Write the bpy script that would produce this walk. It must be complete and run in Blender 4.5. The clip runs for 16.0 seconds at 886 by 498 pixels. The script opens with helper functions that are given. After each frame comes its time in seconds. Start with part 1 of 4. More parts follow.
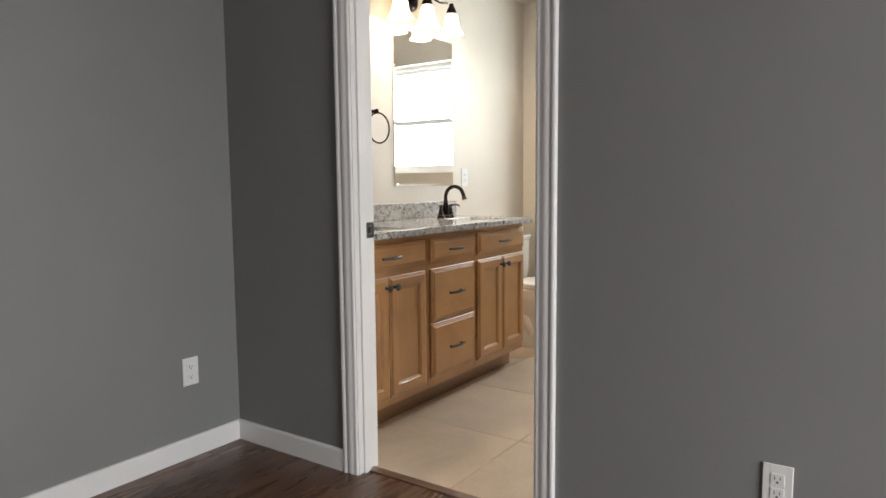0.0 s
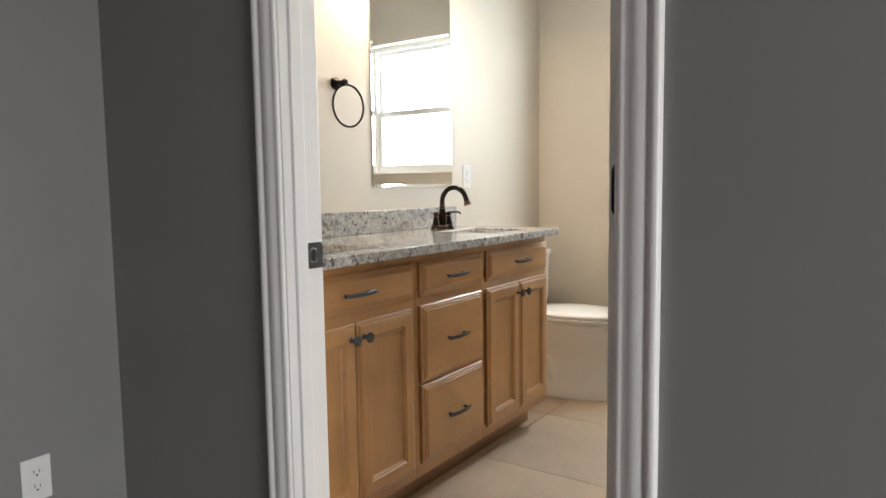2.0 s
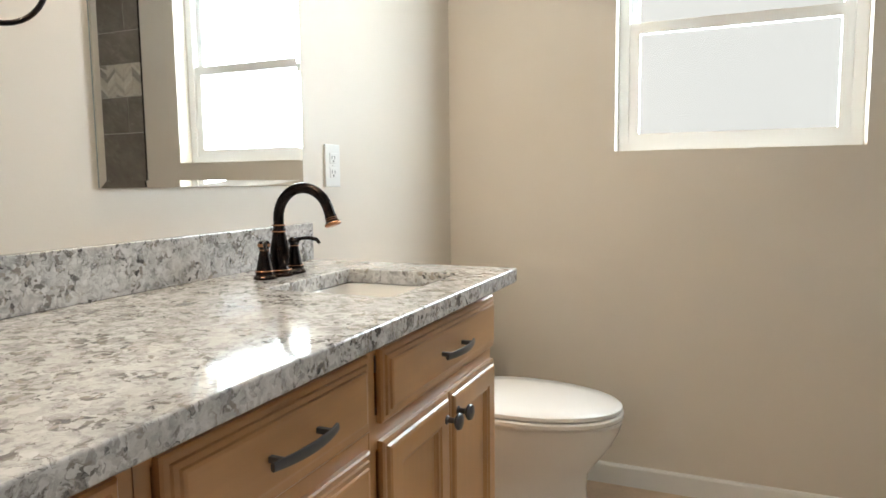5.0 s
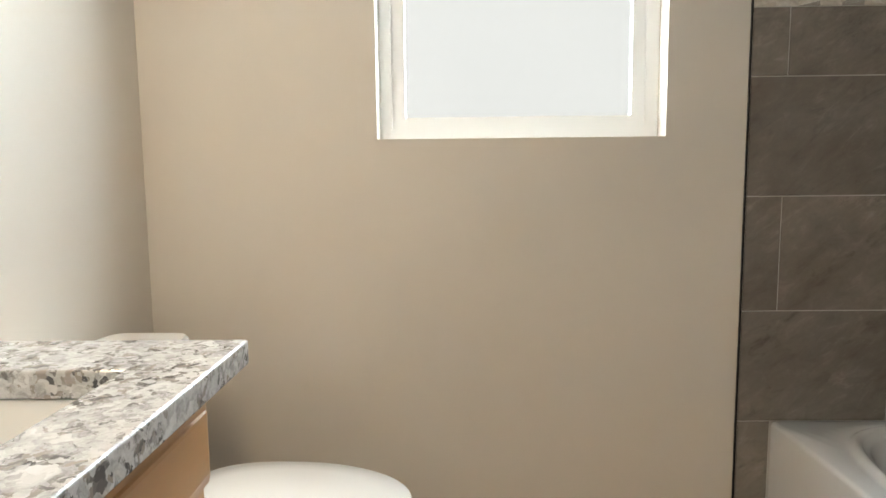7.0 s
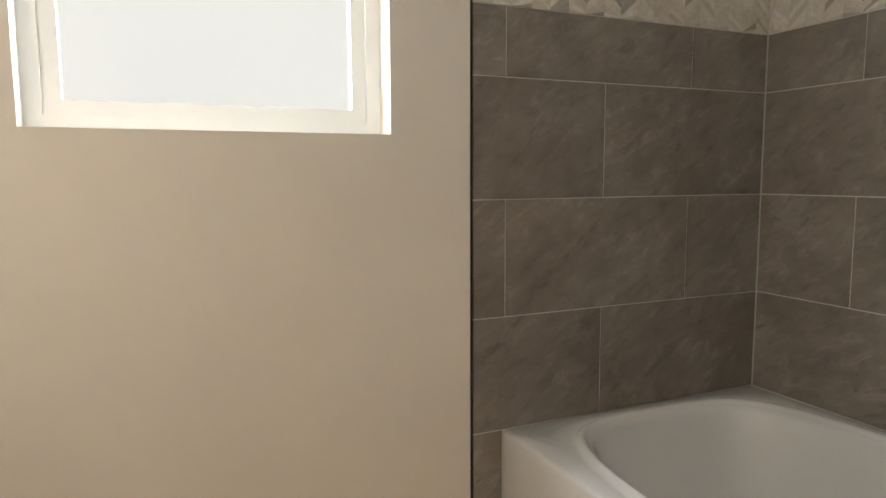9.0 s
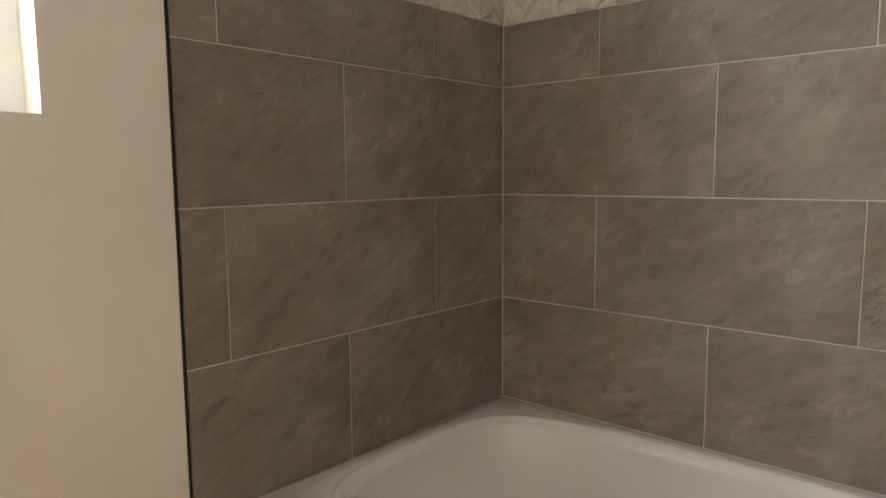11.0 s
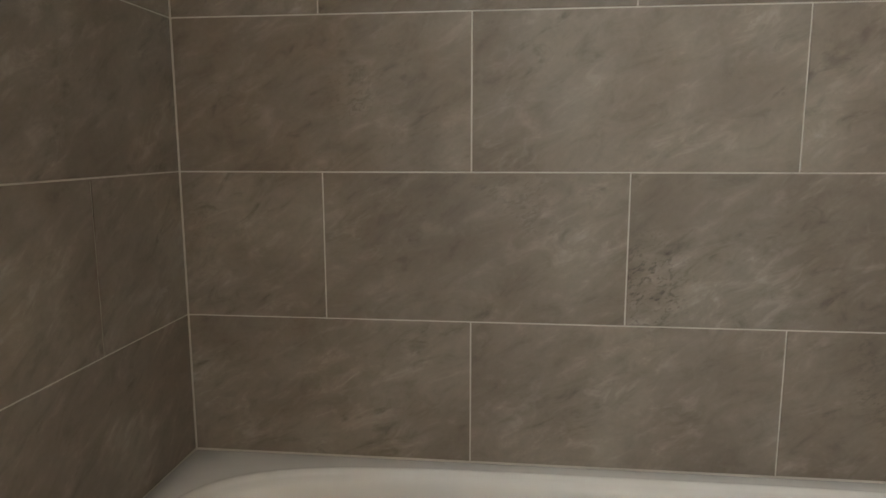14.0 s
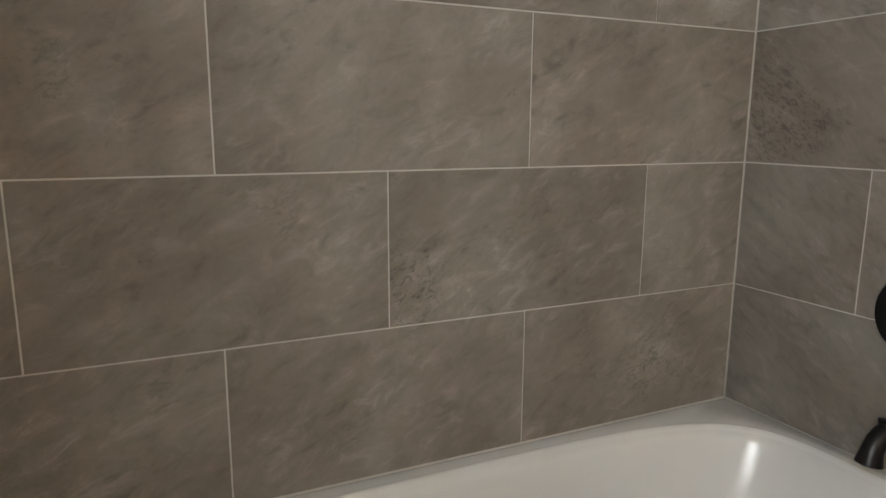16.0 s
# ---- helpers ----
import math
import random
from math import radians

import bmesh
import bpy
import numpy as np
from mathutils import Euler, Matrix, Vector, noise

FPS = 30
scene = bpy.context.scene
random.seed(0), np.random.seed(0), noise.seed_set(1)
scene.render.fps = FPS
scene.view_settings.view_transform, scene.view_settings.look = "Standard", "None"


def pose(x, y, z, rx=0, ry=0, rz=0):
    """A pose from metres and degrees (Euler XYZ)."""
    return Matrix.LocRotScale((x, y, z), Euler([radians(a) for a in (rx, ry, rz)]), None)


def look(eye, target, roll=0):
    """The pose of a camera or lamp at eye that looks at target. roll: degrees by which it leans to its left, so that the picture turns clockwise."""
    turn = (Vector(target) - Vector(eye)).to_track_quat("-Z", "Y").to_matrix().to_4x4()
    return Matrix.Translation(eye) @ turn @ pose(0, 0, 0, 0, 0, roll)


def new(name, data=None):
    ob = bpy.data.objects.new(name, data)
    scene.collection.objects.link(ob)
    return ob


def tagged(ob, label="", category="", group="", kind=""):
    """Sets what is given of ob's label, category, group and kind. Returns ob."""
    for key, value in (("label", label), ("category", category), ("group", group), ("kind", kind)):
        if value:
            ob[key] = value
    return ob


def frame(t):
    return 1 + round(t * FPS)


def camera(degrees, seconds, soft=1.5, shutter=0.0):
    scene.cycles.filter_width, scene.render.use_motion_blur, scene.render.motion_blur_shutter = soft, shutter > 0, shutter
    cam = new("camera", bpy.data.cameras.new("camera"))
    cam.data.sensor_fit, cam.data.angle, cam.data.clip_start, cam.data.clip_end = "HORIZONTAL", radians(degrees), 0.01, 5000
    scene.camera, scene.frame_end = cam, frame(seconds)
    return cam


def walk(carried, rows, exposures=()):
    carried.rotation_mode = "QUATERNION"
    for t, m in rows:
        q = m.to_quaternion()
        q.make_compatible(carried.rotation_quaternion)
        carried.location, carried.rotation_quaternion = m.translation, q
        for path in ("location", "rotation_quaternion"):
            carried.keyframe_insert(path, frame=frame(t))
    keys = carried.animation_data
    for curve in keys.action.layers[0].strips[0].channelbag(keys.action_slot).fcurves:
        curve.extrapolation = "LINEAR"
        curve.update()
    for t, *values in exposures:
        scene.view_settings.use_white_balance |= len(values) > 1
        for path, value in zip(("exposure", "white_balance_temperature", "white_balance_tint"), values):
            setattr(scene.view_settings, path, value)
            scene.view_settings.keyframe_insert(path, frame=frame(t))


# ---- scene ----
cam = camera(67.4, 16.0, soft=1.6)
PATH = [
    (0, (-0.377, 0.532, 1.124), (-1.502, 2.174, 0.925), -0.5),
    (0.5, (-0.519, 0.697, 1.097), (-1.639, 2.343, 0.911), -0.9),
    (1, (-0.675, 0.9, 1.087), (-1.795, 2.547, 0.908), -0.9),
    (1.5, (-0.81, 1.131, 1.104), (-1.933, 2.775, 0.915), -0.7),
    (2, (-0.936, 1.373, 1.093), (-2.059, 3.018, 0.914), -0.8),
    (2.5, (-1.065, 1.622, 1.11), (-2.189, 3.264, 0.917), -0.8),
    (3, (-1.204, 1.846, 1.131), (-2.33, 3.485, 0.922), -0.7),
    (5.5, (-1.829, 2.885, 1.109), (-2.457, 4.773, 0.904), -0.7),
    (6, (-1.875, 3.06, 1.115), (-2.315, 4.999, 0.903), -0.7),
    (6.5, (-1.912, 3.213, 1.118), (-2.141, 5.187, 0.897), -0.6),
    (7, (-1.93, 3.319, 1.117), (-1.961, 5.306, 0.891), -0.6),
    (7.5, (-1.926, 3.397, 1.115), (-1.761, 5.377, 0.891), -0.4),
    (8, (-1.949, 3.479, 1.12), (-1.539, 5.424, 0.896), -0.5),
    (8.5, (-1.914, 3.517, 1.12), (-1.327, 5.416, 0.895), -0.3),
    (9, (-1.903, 3.581, 1.109), (-1.101, 5.4, 0.891), -0.3),
    (9.5, (-1.876, 3.652, 1.1), (-0.871, 5.368, 0.884), -0.3),
    (12, (-1.648, 4.072, 1.113), (0.067, 5.076, 0.889), -0.2),
    (12.5, (-1.594, 4.137, 1.113), (0.208, 4.977, 0.891), -0.0),
    (13, (-1.554, 4.213, 1.108), (0.32, 4.869, 0.868), -0.1),
    (13.5, (-1.519, 4.292, 1.103), (0.406, 4.751, 0.818), -0.2),
    (14, (-1.485, 4.383, 1.1), (0.48, 4.599, 0.794), -0.1),
    (14.5, (-1.442, 4.458, 1.118), (0.532, 4.422, 0.799), 0.0),
    (15, (-1.398, 4.515, 1.14), (0.551, 4.219, 0.802), 0.1),
    (15.5, (-1.364, 4.566, 1.14), (0.525, 4.005, 0.797), 0.1),
    (16, (-1.335, 4.6, 1.132), (0.446, 3.765, 0.768), 0.3),
]
# the film camera's white balance drifts a little on the way
BALANCE = [(0, 0.0, 6600, 12), (3, -0.04, 6620, 12), (5.5, 0.0, 6350, 11), (8, 0.06, 6400, 12), (9.5, 0.06, 6650, 13), (12.5, 0.02, 6980, 13), (16, -0.06, 6780, 14)]
walk(cam, [(t, look(eye, target, roll)) for t, eye, target, roll in PATH], BALANCE)

# ---- world, lights ----
world = bpy.data.worlds.new("world")
scene.world = world
world.use_nodes = True
wn = world.node_tree
sky = wn.nodes.new("ShaderNodeTexSky")
sky.sky_type, sky.sun_disc = "NISHITA", False
sky.sun_elevation, sky.sun_rotation = radians(44), radians(45)
wn.links.new(sky.outputs[0], wn.nodes["Background"].inputs[0])
wn.nodes["Background"].inputs[1].default_value = 0.1

sun = new("sun", bpy.data.lights.new("sun", "SUN"))
sun.data.energy, sun.data.angle, sun.data.color = 2.5, radians(14), (1, 0.97, 0.92)
sun.matrix_world = look((4.45, 11.1, 10.4), (-1.75, 5.1, 1.7))

BATH_DAY, BED_DAY, BULB = 90.0, 168.0, 8.6


def day_lamp(name, eye, target, w, h, watts, colour):
    ob = new(name, bpy.data.lights.new(name, "AREA"))
    ob.data.shape, ob.data.size, ob.data.size_y, ob.data.energy, ob.data.color = "RECTANGLE", w, h, watts, colour
    ob.matrix_world = look(eye, target)
    return ob


day_lamp("bathroom_daylight", (-1.746, 5.30, 1.68), (-1.82, 4.30, 1.64), 1.05, 1.15, BATH_DAY, (0.84, 0.945, 1.0))
day_lamp("bedroom_daylight", (2.33, 1.1, 1.15), (1.43, 1.1, 0.3), 1.7, 1.3, BED_DAY, (0.965, 0.985, 1.0))


# ---- materials ----
def mat(name, base, rough=0.5, metal=0.0):
    m = bpy.data.materials.new(name)
    m.use_nodes = True
    b = m.node_tree.nodes["Principled BSDF"]
    b.inputs["Base Color"].default_value = (*base, 1)
    b.inputs["Roughness"].default_value = rough
    b.inputs["Metallic"].default_value = metal
    return m


def node(m, kind, **values):
    n = m.node_tree.nodes.new(kind)
    for k, v in values.items():
        n.inputs[k].default_value = v
    return n


def link(m, a, b):
    m.node_tree.links.new(a, b)


def coords(m, scale=(1, 1, 1), turn=(0, 0, 0), space="Object", shift=None):
    tc = node(m, "ShaderNodeTexCoord")
    mp = node(m, "ShaderNodeMapping", Scale=scale, Rotation=[radians(a) for a in turn])
    link(m, tc.outputs[space], mp.inputs[0])
    if shift is not None:
        link(m, shift, mp.inputs["Location"])
    return mp.outputs[0]


def noise_tex(m, co, scale, detail=4, rough=0.55, dist=0.0):
    n = node(m, "ShaderNodeTexNoise", Scale=scale, Detail=detail, Roughness=rough, Distortion=dist)
    link(m, co, n.inputs["Vector"])
    return n.outputs[0]


def ramp(m, fac, stops):
    r = node(m, "ShaderNodeValToRGB")
    el = r.color_ramp.elements
    while len(el) < len(stops):
        el.new(0.5)
    for e, (p, c) in zip(el, stops):
        e.position, e.color = p, (*c, 1)
    link(m, fac, r.inputs[0])
    return r.outputs[0]


def mix(m, fac, a, b, mode="MIX"):
    n = m.node_tree.nodes.new("ShaderNodeMix")
    n.data_type, n.blend_type = "RGBA", mode
    for sock, v in ((n.inputs[0], fac), (n.inputs[6], a), (n.inputs[7], b)):
        if isinstance(v, (int, float)):
            sock.default_value = v
        elif isinstance(v, tuple):
            sock.default_value = (*v, 1)
        else:
            link(m, v, sock)
    return n.outputs[2]


def bump(m, height, strength, dist=0.002):
    n = node(m, "ShaderNodeBump", Strength=strength, Distance=dist)
    link(m, height, n.inputs["Height"])
    link(m, n.outputs[0], m.node_tree.nodes["Principled BSDF"].inputs["Normal"])


def base(m, colour):
    link(m, colour, m.node_tree.nodes["Principled BSDF"].inputs["Base Color"])


def gloss(m, value, lo, hi):
    n = node(m, "ShaderNodeMapRange")
    n.inputs["To Min"].default_value, n.inputs["To Max"].default_value = lo, hi
    link(m, value, n.inputs[0])
    link(m, n.outputs[0], m.node_tree.nodes["Principled BSDF"].inputs["Roughness"])


def dim(c, k):
    return tuple(v * k for v in c)


def paint(name, c, rough=0.6, peel=0.12):
    """Rolled wall paint: slight mottling and orange-peel."""
    m = mat(name, c, rough)
    co = coords(m)
    base(m, ramp(m, noise_tex(m, co, 1.3, 3), [(0.3, dim(c, 0.95)), (0.7, dim(c, 1.04))]))
    bump(m, noise_tex(m, co, 260, 2), peel, 0.001)
    gloss(m, noise_tex(m, co, 3.0), rough - 0.08, rough + 0.08)
    return m


GREY = paint("grey_paint", (0.217, 0.216, 0.215), 0.5)
BEIGE = paint("beige_paint", (0.70, 0.638, 0.553), 0.5)
CEIL = paint("ceiling_white", (0.85, 0.84, 0.82), 0.8, 0.3)
WHITE = paint("white_trim", (0.78, 0.775, 0.76), 0.42, 0.05)
OUTSIDE = paint("outside_render", (0.5, 0.48, 0.45), 0.8, 0.4)
PLASTIC = mat("white_plastic", (0.74, 0.74, 0.72), 0.3)
SLOT = mat("dark_slot", (0.02, 0.02, 0.02), 0.6)
VINYL = mat("window_vinyl", (0.88, 0.88, 0.87), 0.35)
PORCELAIN = mat("porcelain", (0.84, 0.82, 0.78), 0.08)
ACRYLIC = mat("tub_acrylic", (0.58, 0.57, 0.55), 0.2)
base(ACRYLIC, ramp(ACRYLIC, noise_tex(ACRYLIC, coords(ACRYLIC), 2.0), [(0.3, (0.56, 0.55, 0.53)), (0.7, (0.595, 0.585, 0.565))]))
SEAT = mat("seat_plastic", (0.80, 0.78, 0.74), 0.15)
MIRROR = mat("mirror_silver", (0.90, 0.91, 0.90), 0.015, 1.0)
MIRROR_EDGE = mat("mirror_edge", (0.45, 0.52, 0.50), 0.15, 0.3)
CHROME = mat("steel", (0.55, 0.55, 0.54), 0.25, 1.0)
BLACK = mat("matt_black_metal", (0.012, 0.012, 0.013), 0.35, 0.6)
IRON = mat("dark_iron", (0.13, 0.137, 0.15), 0.3, 0.95)
gloss(IRON, noise_tex(IRON, coords(IRON), 90, 3), 0.25, 0.45)
BRONZE = mat("oil_rubbed_bronze", (0.018, 0.013, 0.011), 0.22, 0.85)
base(BRONZE, ramp(BRONZE, noise_tex(BRONZE, coords(BRONZE), 55, 3), [(0.55, (0.016, 0.012, 0.011)), (0.75, (0.06, 0.032, 0.02))]))
COPPER = mat("rubbed_copper", (0.32, 0.155, 0.08), 0.32, 1.0)

# frosted bell glass, lit from inside
SHADE = mat("shade_glass", (0.9, 0.85, 0.75), 0.4)
SHADE.node_tree.nodes["Principled BSDF"].inputs["Emission Color"].default_value = (1, 0.80, 0.52, 1)
SHADE.node_tree.nodes["Principled BSDF"].inputs["Emission Strength"].default_value = 4.0

# obscured window pane
PANE = bpy.data.materials.new("frosted_pane")
PANE.use_nodes = True
pn = PANE.node_tree
pn.nodes.remove(pn.nodes["Principled BSDF"])
tr, gl, mx = node(PANE, "ShaderNodeBsdfTransparent", Color=(0.96, 0.97, 0.96, 1)), node(PANE, "ShaderNodeBsdfGlossy", Roughness=0.2), node(PANE, "ShaderNodeMixShader", Fac=0.04)
link(PANE, tr.outputs[0], mx.inputs[1]), link(PANE, gl.outputs[0], mx.inputs[2])
link(PANE, mx.outputs[0], pn.nodes["Material Output"].inputs[0])


def wood(name, c, along, rough=0.35):
    """Stained maple: fine grain along one axis, cloudy figure across the boards."""
    m = mat(name, c, rough)
    rnd = node(m, "ShaderNodeObjectInfo").outputs["Random"]
    mul = node(m, "ShaderNodeMath")
    mul.operation = "MULTIPLY"
    mul.inputs[1].default_value = 37.0
    link(m, rnd, mul.inputs[0])
    stretch = {"z": (14, 14, 1.2), "y": (14, 1.2, 14)}[along]
    grain = noise_tex(m, coords(m, stretch, shift=mul.outputs[0]), 4.0, 6, 0.6, 0.4)
    cloud = noise_tex(m, coords(m, (2, 2, 2), shift=mul.outputs[0]), 2.2, 3, 0.5, 0.8)
    col = ramp(m, grain, [(0.25, dim(c, 0.92)), (0.55, c), (0.8, dim(c, 1.06))])
    col = mix(m, 0.5, col, ramp(m, cloud, [(0.3, (0.66, 0.61, 0.54)), (0.5, (0.93, 0.92, 0.90)), (0.68, (1.08, 1.08, 1.07))]), "MULTIPLY")
    base(m, col)
    bump(m, grain, 0.06, 0.001)
    gloss(m, cloud, rough - 0.07, rough + 0.1)
    b = m.node_tree.nodes["Principled BSDF"]
    b.inputs["Coat Weight"].default_value, b.inputs["Coat Roughness"].default_value = 1.0, 0.30
    return m


MAPLE_C = (0.50, 0.252, 0.086)
MAPLE = wood("maple_upright", MAPLE_C, "z")
MAPLE_H = wood("maple_level", MAPLE_C, "y")
# toe kick: the same maple dimmed, with the recess's shade put into its colour
TOE_SHADED = wood("maple_toe_shaded", dim(MAPLE_C, 0.55), "y", 0.5)


def granite():
    """White granite, thick with irregular grey and charcoal grains in loose drifts."""
    m = mat("granite", (0.6, 0.6, 0.58), 0.1)
    co = coords(m)
    wob = node(m, "ShaderNodeTexNoise", Scale=60.0, Detail=4.0)
    link(m, co, wob.inputs["Vector"])
    bent = mix(m, 0.03, co, wob.outputs["Color"])
    v = node(m, "ShaderNodeTexVoronoi", Scale=135.0)
    link(m, bent, v.inputs["Vector"])
    sep = node(m, "ShaderNodeSeparateColor")
    link(m, v.outputs["Color"], sep.inputs[0])
    col = ramp(m, noise_tex(m, bent, 38, 5, 0.7, 0.3), [(0.34, (0.20, 0.195, 0.19)), (0.44, (0.37, 0.355, 0.34)), (0.54, (0.56, 0.545, 0.525)), (0.7, (0.67, 0.66, 0.645))])
    col = mix(m, 0.45, col, ramp(m, sep.outputs[2], [(0.0, (0.30, 0.29, 0.28)), (0.4, (0.56, 0.545, 0.525)), (1.0, (0.74, 0.73, 0.715))]))
    drift = ramp(m, noise_tex(m, bent, 24, 5, 0.75, 0.5), [(0.47, (0, 0, 0)), (0.56, (1, 1, 1))])
    grains = ramp(m, sep.outputs[0], [(0.46, (1, 1, 1)), (0.52, (0, 0, 0))])
    both = mix(m, 1.0, drift, grains, "MULTIPLY")
    col = mix(m, both, col, ramp(m, sep.outputs[1], [(0.0, (0.06, 0.058, 0.06)), (0.45, (0.18, 0.168, 0.155)), (1.0, (0.34, 0.30, 0.26))]))
    base(m, col)
    gloss(m, noise_tex(m, co, 60, 3), 0.06, 0.13)
    return m


GRANITE = granite()


def slate():
    """Grey-brown stone-look porcelain: soft clouds, slanting ripples and scattered dark nicks, each tile cut from another part."""
    m = mat("stone_tile", (0.16, 0.15, 0.13), 0.4)
    rnd = node(m, "ShaderNodeObjectInfo").outputs["Random"]
    sh = node(m, "ShaderNodeVectorMath")
    sh.operation = "SCALE"
    sh.inputs[0].default_value = (31, 57, 23)
    link(m, rnd, sh.inputs["Scale"])
    co = coords(m, shift=sh.outputs[0])
    # the face of each wall runs along x or y: both are slanted against z alike
    turned = node(m, "ShaderNodeMapping", Rotation=(radians(30), radians(30), 0))
    link(m, co, turned.inputs[0])
    squeeze = node(m, "ShaderNodeMapping", Scale=(3.6, 3.6, 9.5))
    link(m, turned.outputs[0], squeeze.inputs[0])
    slant = squeeze.outputs[0]
    cloud = noise_tex(m, co, 3.6, 4, 0.55, 0.3)
    ripple = noise_tex(m, slant, 2.6, 7, 0.66, 0.7)
    fleck = noise_tex(m, slant, 3.8, 6, 0.64, 0.8)
    grain = noise_tex(m, co, 110, 3, 0.6)
    col = ramp(m, cloud, [(0.34, (0.168, 0.144, 0.121)), (0.5, (0.200, 0.175, 0.149)), (0.64, (0.234, 0.211, 0.183))])
    col = mix(m, 0.8, col, ramp(m, ripple, [(0.30, (0.70, 0.69, 0.67)), (0.45, (0.94, 0.94, 0.93)), (0.56, (1.03, 1.03, 1.03)), (0.66, (1.24, 1.26, 1.29)), (0.76, (1.42, 1.45, 1.5))]), "MULTIPLY")
    pale = ramp(m, fleck, [(0.52, (1, 1, 1)), (0.62, (1.22, 1.25, 1.29)), (0.74, (1.42, 1.46, 1.52))])
    shade = ramp(m, fleck, [(0.30, (0.58, 0.58, 0.57)), (0.40, (0.85, 0.85, 0.84)), (0.47, (1, 1, 1))])
    here = ramp(m, noise_tex(m, co, 5.5, 3, 0.5, 0.4), [(0.46, (0, 0, 0)), (0.60, (0.85, 0.85, 0.85))])
    there = ramp(m, noise_tex(m, slant, 1.3, 3, 0.5, 0.4), [(0.48, (0, 0, 0)), (0.60, (0.9, 0.9, 0.9))])
    col = mix(m, here, col, mix(m, 1.0, col, pale, "MULTIPLY"))
    col = mix(m, there, col, mix(m, 1.0, col, shade, "MULTIPLY"))
    crackle = ramp(m, noise_tex(m, slant, 11, 4, 0.62, 1.4), [(0.40, (0.58, 0.58, 0.57)), (0.48, (1.05, 1.05, 1.04))])
    where = ramp(m, noise_tex(m, co, 2.4, 3), [(0.58, (0, 0, 0)), (0.70, (0.85, 0.85, 0.85))])
    col = mix(m, where, col, mix(m, 1.0, col, crackle, "MULTIPLY"))
    col = mix(m, 0.12, col, ramp(m, grain, [(0.35, (0.75, 0.75, 0.75)), (0.65, (1.2, 1.2, 1.2))]), "MULTIPLY")
    col = mix(m, 1.0, col, ramp(m, rnd, [(0.0, (0.92, 0.905, 0.89)), (0.5, (1.03, 1.0, 0.97)), (1.0, (1.11, 1.11, 1.11))]), "MULTIPLY")
    base(m, col)
    bump(m, ripple, 0.25, 0.003)
    gloss(m, ripple, 0.58, 0.74)
    m.node_tree.nodes["Principled BSDF"].inputs["Specular IOR Level"].default_value = 0.35
    return m


SLATE = slate()
GROUT = paint("grout", (0.52, 0.49, 0.44), 0.85, 0.3)
FLOOR_GROUT = paint("floor_grout", (0.60, 0.475, 0.35), 0.85, 0.3)


def floor_tile():
    c = (0.64, 0.50, 0.365)
    m = mat("floor_tile", c, 0.45)
    rnd = node(m, "ShaderNodeObjectInfo").outputs["Random"]
    co = coords(m, shift=rnd)
    col = ramp(m, noise_tex(m, co, 2.2, 5, 0.6, 0.7), [(0.3, dim(c, 0.86)), (0.7, dim(c, 1.07))])
    col = mix(m, 0.3, col, ramp(m, noise_tex(m, co, 70, 3), [(0.35, (0.85, 0.85, 0.85)), (0.65, (1.1, 1.1, 1.1))]), "MULTIPLY")
    base(m, col)
    gloss(m, noise_tex(m, co, 6), 0.35, 0.55)
    return m


FLOOR_TILE = floor_tile()


def plank():
    m = mat("dark_plank", (0.075, 0.038, 0.022), 0.3)
    rnd = node(m, "ShaderNodeObjectInfo").outputs["Random"]
    mul = node(m, "ShaderNodeMath")
    mul.operation = "MULTIPLY"
    mul.inputs[1].default_value = 53.0
    link(m, rnd, mul.inputs[0])
    g = noise_tex(m, coords(m, (9, 1.0, 9), shift=mul.outputs[0]), 3.0, 7, 0.65, 0.8)
    col = ramp(m, g, [(0.28, (0.068, 0.032, 0.017)), (0.5, (0.118, 0.057, 0.030)), (0.72, (0.17, 0.088, 0.048))])
    col = mix(m, 1.0, col, ramp(m, rnd, [(0.0, (0.8, 0.8, 0.8)), (1.0, (1.2, 1.15, 1.1))]), "MULTIPLY")
    base(m, col)
    bump(m, g, 0.1, 0.001)
    gloss(m, g, 0.2, 0.36)
    return m


PLANK = plank()
STRIP = wood("threshold_wood", (0.13, 0.055, 0.028), "y", 0.35)


def mosaic_stone():
    m = mat("mosaic_stone", (0.5, 0.45, 0.38), 0.3)
    isl = node(m, "ShaderNodeNewGeometry").outputs["Random Per Island"]
    col = ramp(m, isl, [(0.0, (0.30, 0.27, 0.235)), (0.12, (0.36, 0.33, 0.29)), (0.2, (0.50, 0.45, 0.38)), (0.55, (0.57, 0.52, 0.44)), (1.0, (0.66, 0.62, 0.55))])
    col = mix(m, 0.6, col, ramp(m, noise_tex(m, coords(m), 45, 4, 0.6, 1.0), [(0.3, (0.75, 0.73, 0.7)), (0.65, (1.1, 1.1, 1.1))]), "MULTIPLY")
    base(m, col)
    return m


MOSAIC = mosaic_stone()


# ---- building helpers ----
ORIGIN = {}


def thing(name, at, label="", category="", group="", kind=""):
    """An Empty at the base of a thing that has parts."""
    ob = new(name)
    ob.location = at
    ob.empty_display_size = 0.1
    ORIGIN[ob] = Vector(at)
    return tagged(ob, label, category, group, kind)


